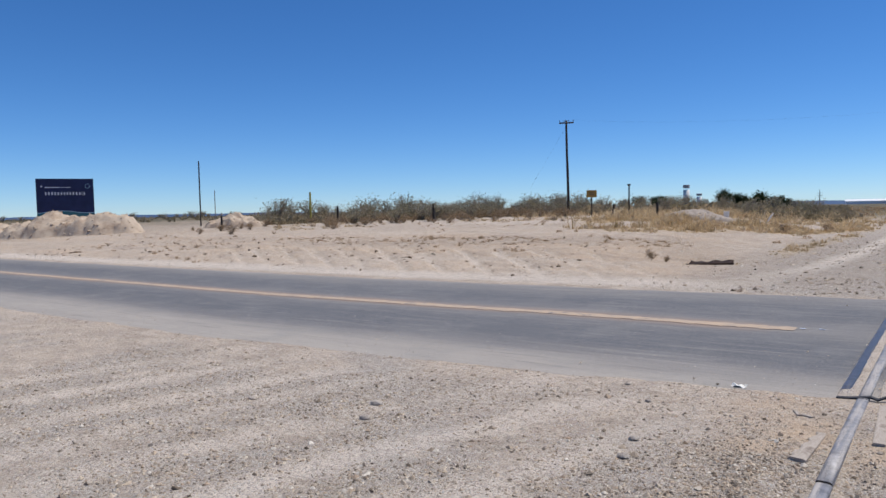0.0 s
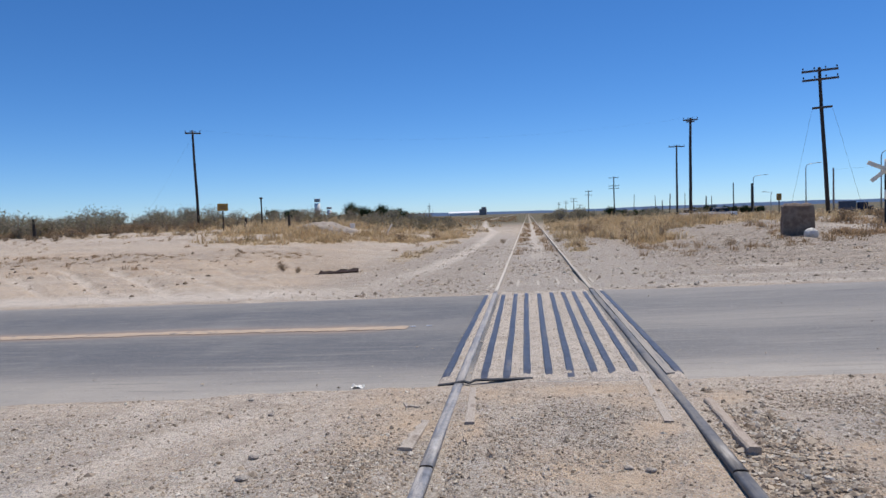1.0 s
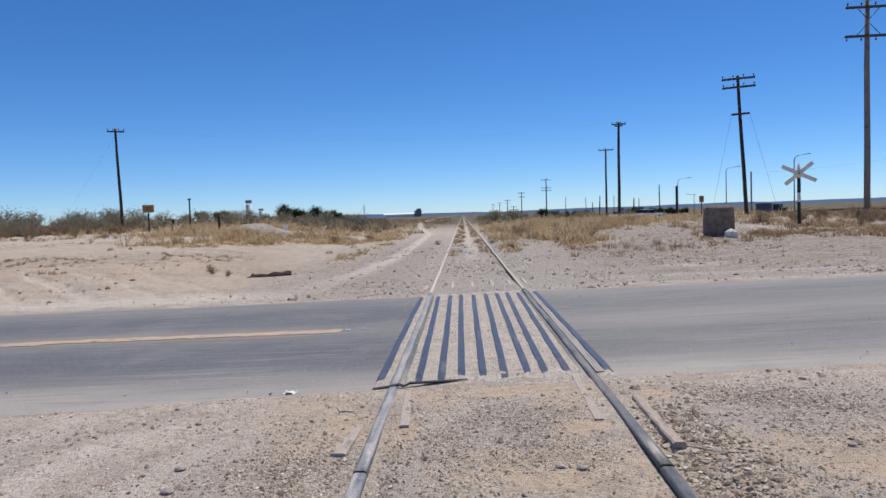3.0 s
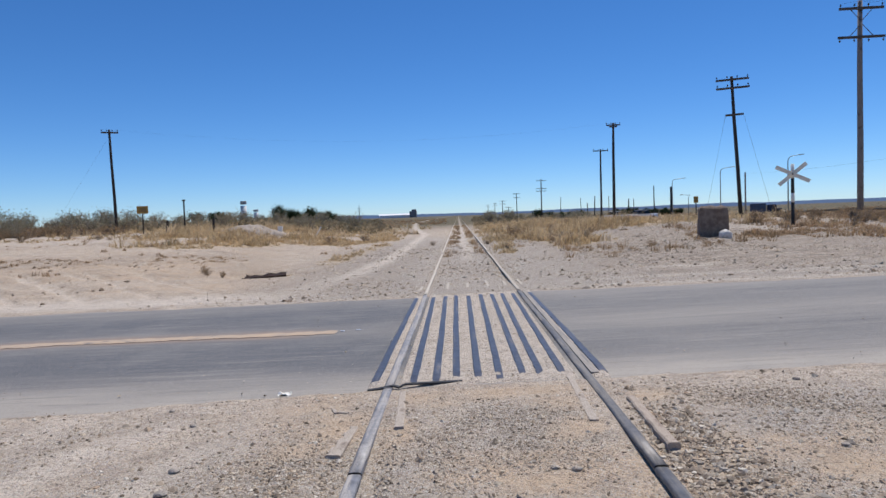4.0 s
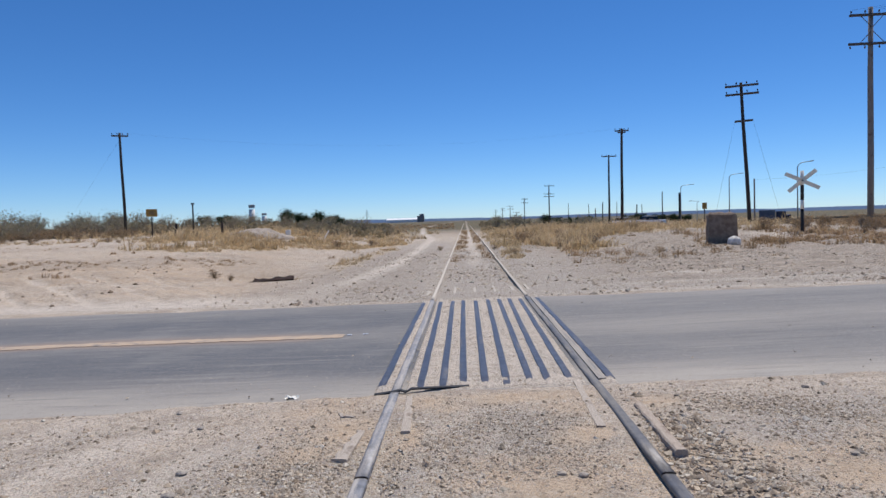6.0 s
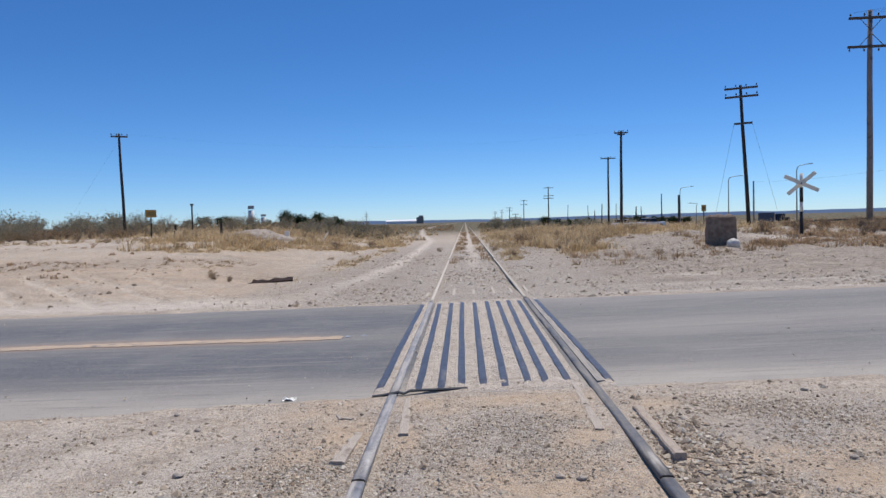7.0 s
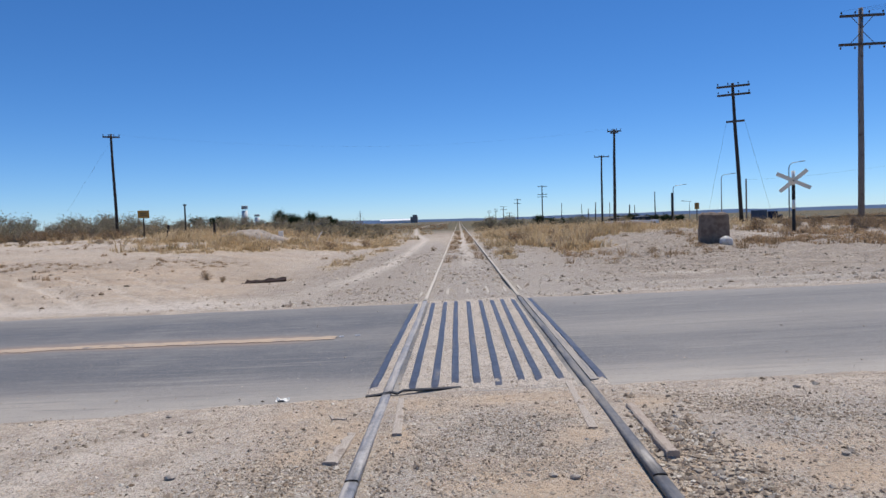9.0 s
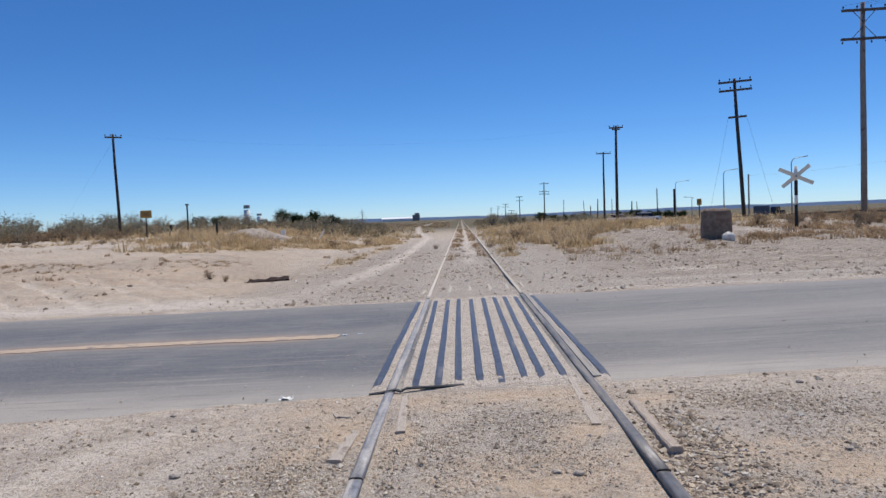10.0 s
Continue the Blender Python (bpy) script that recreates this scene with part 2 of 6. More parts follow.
M_PAINT = plain_material("faded_yellow_paint", (0.50, 0.365, 0.25), (0.37, 0.30, 0.24), 11, 0.85, 0, 0.3, (0.5, 3, 1), (0.22, 0.195, 0.175))
M_RUBBER = plain_material("black_rubber", (0.022, 0.022, 0.025), (0.04, 0.04, 0.042), 20, 0.7)
M_BOARD = plain_material("grey_weathered_wood", (0.40, 0.335, 0.275), (0.48, 0.41, 0.345), 14, 0.9, 0, 0.6, (9, 0.8, 9), (0.24, 0.19, 0.15))
M_TIMBER = plain_material("brown_weathered_timber", (0.38, 0.30, 0.24), (0.46, 0.38, 0.31), 12, 0.9, 0, 0.6, (9, 0.8, 9), (0.2, 0.14, 0.11))
M_POLE = plain_material("tarred_pole_wood", (0.034, 0.030, 0.030), (0.062, 0.053, 0.049), 10, 0.9, 0, 0.6, (6, 6, 0.35))
M_POLE_GREY = plain_material("grey_pole_wood", (0.19, 0.165, 0.15), (0.27, 0.24, 0.22), 10, 0.9, 0, 0.6, (6, 6, 0.35), (0.13, 0.10, 0.08))
M_ARM = plain_material("dark_crossarm_wood", (0.07, 0.06, 0.055), (0.12, 0.10, 0.09), 14, 0.9, 0, 0.4, (1, 6, 6))
M_GLASS = plain_material("dark_porcelain", (0.05, 0.035, 0.03), (0.08, 0.06, 0.05), 20, 0.35, 0, 0.05)
M_WIRE = plain_material("weathered_wire", (0.09, 0.09, 0.09), (0.14, 0.14, 0.14), 10, 0.6, 0.6, 0.0)
M_GALV = plain_material("galvanised_steel", (0.36, 0.37, 0.38), (0.45, 0.46, 0.47), 12, 0.5, 0.7, 0.1)
M_WHITE = plain_material("chalky_white_paint", (0.78, 0.74, 0.66), (0.84, 0.81, 0.75), 6, 0.8, 0, 0.2, (1, 1, 1), (0.58, 0.53, 0.46))
M_BLADE = plain_material("cream_paint", (0.84, 0.76, 0.60), (0.88, 0.81, 0.67), 6, 0.8, 0, 0.2, (1, 1, 1), (0.74, 0.64, 0.48))
M_BLACK = plain_material("black_paint", (0.025, 0.025, 0.027), (0.045, 0.043, 0.042), 9, 0.75, 0, 0.2)
M_YELLOW = plain_material("faded_yellow_sign", (0.36, 0.21, 0.055), (0.44, 0.27, 0.08), 5, 0.7, 0, 0.1, (1, 1, 1), (0.30, 0.17, 0.05))
M_YELLOW_POST = plain_material("yellow_post_paint", (0.34, 0.29, 0.06), (0.42, 0.36, 0.09), 7, 0.7, 0, 0.1)
M_NAVY = plain_material("navy_panel", (0.006, 0.011, 0.05), (0.010, 0.017, 0.07), 1.2, 0.5, 0, 0.02)
M_TEAL = plain_material("teal_panel_print", (0.02, 0.10, 0.13), (0.03, 0.13, 0.15), 1.2, 0.5, 0, 0.02)
M_PALE_BLUE = plain_material("pale_blue_print", (0.22, 0.36, 0.48), (0.26, 0.41, 0.52), 2, 0.5, 0, 0.02)
M_LETTER = plain_material("white_print", (0.55, 0.58, 0.66), (0.6, 0.63, 0.7), 3, 0.5, 0, 0.02)
M_CONCRETE = plain_material("rough_concrete", (0.17, 0.122, 0.092), (0.27, 0.205, 0.155), 5, 0.95, 0, 0.9, (1, 1, 1), (0.14, 0.10, 0.075))
M_STONE_WHITE = plain_material("pale_stone", (0.62, 0.56, 0.50), (0.72, 0.67, 0.60), 9, 0.9, 0, 0.6)
M_PILE = plain_material("excavated_soil", (0.41, 0.31, 0.225), (0.51, 0.41, 0.31), 1.6, 0.95, 0, 1.0, (1, 1, 1), (0.36, 0.26, 0.18))
M_PILE_GREY = plain_material("grey_gravel_heap", (0.30, 0.245, 0.20), (0.40, 0.34, 0.285), 3, 0.95, 0, 1.0)
M_RUST = plain_material("rusty_steel", (0.014, 0.007, 0.005), (0.04, 0.018, 0.011), 6, 0.85, 0.2, 0.5)
# the haze of distance is painted in: a blue base colour for the hills
M_HILL = plain_material("haze_blue_hills", (0.045, 0.085, 0.165), (0.06, 0.10, 0.18), 0.004, 1.0, 0, 0)
M_STONES = island_material("loose_gravel", [(0.11, 0.085, 0.062), (0.44, 0.345, 0.25), (0.62, 0.51, 0.385), (0.45, 0.33, 0.23), (0.68, 0.58, 0.45), (0.18, 0.14, 0.105), (0.78, 0.70, 0.59), (0.32, 0.25, 0.185), (0.50, 0.42, 0.335), (0.23, 0.165, 0.11)])
M_CLOD = island_material("dark_clods", [(0.12, 0.085, 0.06), (0.20, 0.145, 0.10), (0.30, 0.225, 0.16), (0.16, 0.11, 0.075)])
M_GRASS = leaf_material("dry_grass", [(0.22, 0.17, 0.095), (0.34, 0.255, 0.14), (0.48, 0.35, 0.195), (0.58, 0.435, 0.255), (0.65, 0.50, 0.315), (0.71, 0.575, 0.40)], True)
M_SCRUB_DRY = leaf_material("dry_scrub", [(0.30, 0.20, 0.115), (0.40, 0.275, 0.16), (0.22, 0.16, 0.095), (0.34, 0.24, 0.14)])
M_SCRUB_TUFT = leaf_material("brown_scrub", [(0.17, 0.12, 0.07), (0.26, 0.18, 0.105), (0.37, 0.25, 0.145), (0.42, 0.285, 0.17), (0.52, 0.38, 0.235), (0.30, 0.25, 0.14)], True)
M_SHRUB_TUFT = leaf_material("far_scrub_leaves", [(0.13, 0.112, 0.065), (0.19, 0.16, 0.10), (0.26, 0.21, 0.13), (0.32, 0.25, 0.16), (0.38, 0.29, 0.185)], True)
M_SHRUB = leaf_material("shrub_leaves", [(0.21, 0.205, 0.125), (0.30, 0.275, 0.18), (0.34, 0.28, 0.19), (0.17, 0.175, 0.105), (0.40, 0.34, 0.24)])
M_TWIG = plain_material("grey_twigs", (0.26, 0.21, 0.165), (0.34, 0.28, 0.225), 12, 0.95, 0, 0.2)
M_TREE = leaf_material("tree_leaves", [(0.018, 0.032, 0.014), (0.028, 0.048, 0.02), (0.04, 0.06, 0.028)])
M_BARK = plain_material("tree_bark", (0.07, 0.05, 0.04), (0.11, 0.085, 0.065), 6, 0.95, 0, 0.6)
M_SHED = plain_material("white_sheet_roof", (0.78, 0.79, 0.80), (0.84, 0.84, 0.84), 0.4, 0.5, 0, 0.02)
M_WALL_DARK = plain_material("dark_block_wall", (0.20, 0.19, 0.19), (0.27, 0.255, 0.25), 0.8, 0.9)
M_WALL_GREY = plain_material("grey_render", (0.40, 0.385, 0.37), (0.48, 0.46, 0.44), 0.8, 0.9)
M_TOWER = plain_material("tower_render", (0.74, 0.71, 0.67), (0.80, 0.78, 0.74), 0.8, 0.9, 0, 0.2)
M_CAR = plain_material("white_car_paint", (0.70, 0.70, 0.70), (0.76, 0.76, 0.76), 2, 0.3, 0, 0.0)
M_BLUE = plain_material("dark_blue_car_paint", (0.012, 0.018, 0.045), (0.018, 0.026, 0.06), 2, 0.35, 0, 0.0)
M_GREYBOX = plain_material("grey_trailer_panel", (0.10, 0.11, 0.14), (0.13, 0.14, 0.17), 2, 0.6, 0, 0.0)
M_TYRE = plain_material("tyre_rubber", (0.018, 0.018, 0.018), (0.03, 0.03, 0.03), 10, 0.9, 0, 0.1)
M_WINDOW = plain_material("dark_car_glass", (0.01, 0.012, 0.014), (0.014, 0.016, 0.018), 3, 0.08, 0, 0.0)


# ---------------------------------------------------------------- mesh tools
def lattice(x, y, seed):
    """Smooth value noise in -1..1 on arrays."""
    x, y = np.asarray(x, float), np.asarray(y, float)
    xi, yi = np.floor(x), np.floor(y)
    u, v = x - xi, y - yi
    u, v = u * u * (3 - 2 * u), v * v * (3 - 2 * v)

    def h(a, b):
        w = np.sin(a * 127.1 + b * 311.7 + seed * 74.7) * 43758.5453
        return (w - np.floor(w)) * 2 - 1

    return (h(xi, yi) * (1 - u) + h(xi + 1, yi) * u) * (1 - v) + (h(xi, yi + 1) * (1 - u) + h(xi + 1, yi + 1) * u) * v


def fractal(x, y, seed, octaves=4):
    s, a = 0, 1.0
    for i in range(octaves):
        s = s + a * lattice(x * 2 ** i, y * 2 ** i, seed + i)
        a *= 0.5
    return s / 1.8


def smooth(v, lo, hi):
    k = np.clip((np.asarray(v, float) - lo) / (hi - lo), 0, 1)
    return k * k * (3 - 2 * k)


def raw_mesh(name, verts, faces, material, flat=True):
    """A mesh from arrays: verts (n, 3), faces (m, 3) or (m, 4)."""
    verts, faces = np.asarray(verts, np.float32), np.asarray(faces, np.int32)
    me = bpy.data.meshes.new(name)
    k = faces.shape[1]
    me.vertices.add(len(verts))
    me.vertices.foreach_set("co", verts.ravel())
    me.loops.add(faces.size)
    me.loops.foreach_set("vertex_index", faces.ravel())
    me.polygons.add(len(faces))
    me.polygons.foreach_set("loop_start", np.arange(0, faces.size, k, dtype=np.int32))
    me.polygons.foreach_set("loop_total", np.full(len(faces), k, np.int32))
    me.update(calc_edges=True)
    me.polygons.foreach_set("use_smooth", np.full(len(faces), not flat))
    me.materials.append(material)
    me.validate()
    return me


def part(name, bm, material, parent=None, label="", smoothed=False):
    """Links a bmesh as one mesh object, under a thing or a part."""
    me = bpy.data.meshes.new(name)
    bm.normal_update()
    bm.to_mesh(me)
    bm.free()
    me.materials.append(material)
    if smoothed:
        me.polygons.foreach_set("use_smooth", [True] * len(me.polygons))
    ob = new(name, me)
    ob.parent = parent
    if label:
        ob["label"] = label
    return ob


def thing(name, m, label, category, group="", kind=""):
    ob = new(name)
    ob.empty_display_size = 0.2
    ob.matrix_basis = m
    return tagged(ob, label, category, group, kind)


def box(bm, sx, sy, sz, m=None, bevel=0.0):
    r = bmesh.ops.create_cube(bm, size=1, matrix=(m or Matrix()) @ Matrix.Diagonal((sx, sy, sz, 1)))
    if bevel:
        edges = list({e for v in r["verts"] for e in v.link_edges})
        bmesh.ops.bevel(bm, geom=edges, offset=bevel, segments=2, affect="EDGES", profile=0.6)
    return bm


def tube(bm, pts, radii, sides=6, caps=True):
    """A tapered round bar through points."""
    pts = [Vector(p) for p in pts]
    rings = []
    for i, p in enumerate(pts):
        d = (pts[min(i + 1, len(pts) - 1)] - pts[max(i - 1, 0)]).normalized()
        a = d.orthogonal().normalized() if i == 0 else (rings[-1][1] - d * rings[-1][1].dot(d)).normalized()
        b = d.cross(a)
        r = radii[i] if isinstance(radii, (list, tuple)) else radii
        rings.append(([bm.verts.new(p + (a * math.cos(k * 2 * math.pi / sides) + b * math.sin(k * 2 * math.pi / sides)) * r) for k in range(sides)], a))
    for (r0, _), (r1, _) in zip(rings, rings[1:]):
        for k in range(sides):
            bm.faces.new((r0[k], r0[(k + 1) % sides], r1[(k + 1) % sides], r1[k]))
    if caps:
        bm.faces.new(rings[0][0][::-1])
        bm.faces.new(rings[-1][0])
    return bm


# ---------------------------------------------------------------- lie of the land
RAIL_X = 0.873
CANT = 0.021


def road_z(x):
    return np.interp(x, [-300, -45, -24, -12, -6.6, -2.5, 0, 3.5, 7, 14, 40, 300], [-0.42, -0.38, -0.29, -0.21, -0.135, -0.053, 0, 0.074, 0.14, 0.22, 0.28, 0.28])


def near_edge(x):
    return np.interp(x, [-300, -60, -10, -4, -1, 3, 8, 300], [4.9, 4.9, 4.85, 5.2, 5.55, 5.6, 5.5, 5.3])


def far_edge(x):
    return np.interp(x, [-300, -60, -9, -3, 0, 1, 6, 300], [12.7, 12.7, 12.5, 12.35, 12.2, 12.3, 11.9, 11.9])


PATH_LINE_Y = [12.5, 14, 18, 24, 34, 54, 82, 140, 300]
PATH_LINE_X = [-4.2, -3.9, -3.2, -2.75, -2.7, -2.9, -5.4, -9.0, -12.0]


def land(x, y):
    """Height of the ground before its small relief."""
    x, y = np.asarray(x, float), np.asarray(y, float)
    d = y - far_edge(x)
    keep = 1 - 0.75 * smooth(d, 3, 50)
    z = road_z(x) * keep
    left = np.interp(d, [0, 2, 8, 14, 25, 50, 80, 160, 600, 3000], [0, 0.03, 0.22, 0.42, 0.62, 1.05, 1.30, 1.35, 0.8, 0])
    right = np.interp(d, [0, 4, 10, 18, 28, 42, 60, 90, 140, 300, 3000], [0, 0.02, 0.14, 0.38, 0.66, 0.80, 0.62, 0.15, -0.6, -0.9, -1])
    low = np.interp(d, [0, 4, 10, 18, 28, 42, 60, 90, 140, 300, 3000], [0, 0.02, 0.14, 0.38, 0.50, 0.36, 0.06, -0.30, -0.70, -0.9, -1])
    side = smooth(x / np.maximum(y, 5), 0.09, 0.18)
    right = right * (1 - side) + low * side
    dd = np.clip(d, 0, 200)
    z = z + left * smooth(-x, 3.0 + 0.10 * dd, 10 + 0.22 * dd)
    z = z + right * smooth(x, 2.5 + 0.02 * dd, 8.5 + 0.06 * dd)
    return z


def ruts(x, y, d):
    """Tyre tracks that swing off the road onto the open slope: 0..1."""
    out = np.zeros_like(d)
    dd = np.clip(d, 0, 16)
    for k in range(10):
        c = -5.0 - 1.35 * k - (0.64 + 0.09 * k) * dd - 0.012 * dd ** 2 + 0.15 * lattice(y * 0.5, y * 0, 70 + k)
        for off in (-0.75, 0.75):
            out = np.maximum(out, smooth(0.22 - np.abs(x - c - off), 0, 0.14) * smooth(d, 0.3, 1.5) * smooth(10.5 - 0.3 * (k % 4) - d, 0, 3) * (0.5 + 0.5 * ((k * 7) % 5) / 4))
    return out


def ground_z(x, y):
    """Height of the open ground with ruts and hummocks, sunk under the road and between the rails."""
    x, y = np.asarray(x, float), np.asarray(y, float)
    d = y - far_edge(x)
    n = near_edge(x) - y
    z = land(x, y)
    away = np.maximum(d, n)
    rough = smooth(away, 0.0, 3.0)
    z = z + rough * (0.018 * fractal(x * 0.9, y * 0.9, 3) + 0.008 * fractal(x * 5, y * 5, 9))
    z = z + smooth(d, 6, 30) * smooth(np.abs(x), 4, 10) * (0.13 - 0.07 * smooth(x / np.maximum(y, 5), 0.09, 0.18)) * fractal(x * 0.16, y * 0.16, 21)
    z = z + smooth(d, 1, 6) * smooth(-x, 5, 9) * smooth(40 - d, 0, 15) * 0.05 * fractal(x * 0.35 + y * 0.2, y * 0.7, 31)
    slope = smooth(-x - 0.2 * np.clip(d, 0, 40), 3, 7) * smooth(d, 0.5, 2.5) * (1 - smooth(d, 35, 60))
    z = z + slope * (0.05 * fractal(x * 0.55, y * 1.1, 141) + 0.032 * fractal(x * 1.9, y * 2.6, 147) + 0.05 * np.abs(fractal(x * 1.3 + y * 0.5, y * 2.1, 149)) + 0.022 * fractal(x * 3.6, y * 3.9, 153) - 0.08 * ruts(x, y, d))
    z = z + slope * 0.035 * smooth(fractal(x * 0.28, y * 0.75, 151), 0.05, 0.18)
    bank = smooth(x, 3, 6) * smooth(d, 1, 4) * (1 - smooth(d, 30, 50))
    z = z + bank * (0.07 * fractal(x * 1.6, y * 1.6, 157) + 0.05 * fractal(x * 0.5, y * 0.5, 163))
    bands = smooth(x, 1.6, 4) * smooth(d, 0.1, 0.5) * smooth(4.2 - d, 0, 1.5)
    z = z + bands * (0.022 * np.sin(d * 5.2 + 1.1 * fractal(x * 0.25, d * 0.4, 171)) + 0.02 * fractal(x * 0.5, d * 3.2, 177))
    # low terrace on the open side
    z = z + smooth(-x, 7, 12) * smooth(d + 1.2 * fractal(x * 0.12, y * 0.1, 51), 10.5, 12.2) * 0.12 * (1 - smooth(d, 30, 60))
    # the drain beside the track
    z = z - 0.30 * np.exp(-(((x + 6.4) / 1.3) ** 2 + ((y - 21.0) / 0.9) ** 2))
    z = z - 0.12 * np.exp(-(((x + 6.9) / 2.2) ** 2 + ((y - 19.6) / 1.6) ** 2))
    # under and beside the asphalt: a ragged edge of grit that laps over it
    ragged = 0.16 * fractal(x * 0.8, y * 0.3, 61) + 0.07 * fractal(x * 4, y * 2, 67)
    inside = smooth(-away + ragged, -0.10, 0.45)
    inside = inside * (1 + 1.2 * smooth(1.4 - np.abs(x), 0, 0.3))
    z = z - inside * 0.055 + 0.012
    # the track bed lies a little under the rail heads
    bed = smooth(1.5 - np.abs(x), 0.0, 0.5)
    near_bed = smooth(n, 0.7, 2.3)
    z = z - bed * near_bed * 0.05
    z = z - bed * smooth(d, 0.2, 3) * 0.045
    inner = smooth(np.abs(np.abs(x) - (RAIL_X - 0.08)), 0.09, 0.02)
    z = z - np.where(x < 0, 0.018, -0.012) * inner * smooth(n, 0.9, 2.0)
    z = z + 0.03 * np.exp(-((np.abs(x) - 1.25) / 0.22) ** 2) * smooth(n, 0.8, 2.0)
    return z


def near_tracks(x, y):
    """Tyre tracks that run up to the road over the near shoulder: 0..1."""
    out = np.zeros_like(x)
    for k in range(8):
        c = -8.2 + 0.85 * k + (0.10 + 0.015 * k) * y + 0.05 * y ** 2 * (0.4 + 0.1 * (k % 3)) + 0.22 * fractal(y * 0.6, y * 0 + k, 80 + k)
        out = np.maximum(out, (0.55 + 0.45 * ((k * 3) % 4) / 3) * smooth(0.30 - np.abs(x - c), 0, 0.26) * smooth(-x, 1.5, 2.3))
    return out * (0.25 + 0.75 * smooth(fractal(x * 0.55, y * 0.8, 79), -0.35, 0.2))


def bare_spots(x, y):
    """Tan patches of bare dirt among the ballast: 0..1."""
    out = np.zeros_like(x)
    for cx, cy, rx, ry in ((1.55, 3.75, 0.22, 0.26), (1.95, 3.4, 0.3, 0.22), (0.55, 4.2, 0.18, 0.28), (0.5, 4.85, 0.22, 0.2), (0.2, 3.5, 0.3, 0.15), (-0.68, 4.25, 0.10, 0.36),
                           (-1.12, 4.55, 0.22, 0.34), (-1.3, 4.0, 0.16, 0.24), (-1.45, 4.95, 0.25, 0.2), (-0.5, 5.1, 0.25, 0.2), (1.2, 4.95, 0.18, 0.16), (0.0, 5.25, 0.75, 0.16)):
        out = np.maximum(out, np.exp(-((x - cx) / rx) ** 4 - ((y - cy) / ry) ** 4))
    return out * smooth(fractal(x * 3.2, y * 3.2, 83), -0.5, 0.15)


def drifts(x, y):
    """Streaks of loose gravel on the near shoulder: 0..1."""
    f = fractal(x * 0.9 - y * 0.25, y * 0.6, 97) + 0.45 * fractal(x * 3.1 - y * 0.6, y * 2.2, 98)
    return smooth(f, -0.05, 0.35) * (1 - near_tracks(x, y)) * smooth(near_edge(x) - y, 0.15, 1.1)


def grass_cover(x, y, edge=0.55):
    """Where dry grass stands thick on both sides of the track: 0..1, with ragged edges."""
    x, y = np.asarray(x, float), np.asarray(y, float)
    wob = 2.6 * fractal(x * 0.22, y * 0.22, 401) + 1.2 * fractal(x * 0.9, y * 0.9, 405)
    patch = smooth(fractal(x * 0.25, y * 0.2, 411) + 0.4 * fractal(x * 1.1, y * 0.8, 415), -0.45, 0.3)
    px = np.interp(y, PATH_LINE_Y, PATH_LINE_X)
    right = smooth(x - 3.5 + 0.035 * (y - 22), 0, 1.0) * smooth(y - 21.5 - 0.30 * np.clip(x, 0, 12) - wob, 0, 4) * smooth(3.4 + 0.15 * (y - 12) + 0.5 * wob - x, 0, 1.5)
    right = np.maximum(right, smooth(x, 2.0, 3.5) * smooth(y - 33 - 0.22 * x - wob, 0, 6) * smooth(26 - x, 0, 6))
    left = smooth(y - 25.5 + 0.06 * x - 15 * np.exp(-((x - px) / 6.0) ** 2) - wob, 0, 5) * smooth(px - 0.9 - x + 0.2 * wob, 0, 1.5) * smooth(x + 0.53 * y + wob, 0, 3.5)
    fringe = edge * smooth(y, 17.5, 21) * smooth(0.75 - np.abs(x - px + 2.2 - 0.02 * (y - 18)), 0, 0.6) * (1 - smooth(y, 44, 54))
    inside = 0.75 * smooth(y, 25, 38) * smooth(0.62 - np.abs(np.abs(x) - 0.48), 0.3, 0.55)
    return np.clip(np.maximum(np.maximum(right, left) * patch, np.maximum(fringe * patch, inside * patch)), 0, 1) * (1 - smooth(y, 95, 160))


def graded(lo, hi, step, growth, limit):
    a = list(np.arange(lo, hi, step))
    s, v = step, a[-1]
    while v < limit:
        s *= growth
        v += s
        a.append(v)
    s, v, b = step, a[0], []
    while v > -limit:
        s *= growth
        v -= s
        b.append(v)
    return np.array(b[::-1] + a)


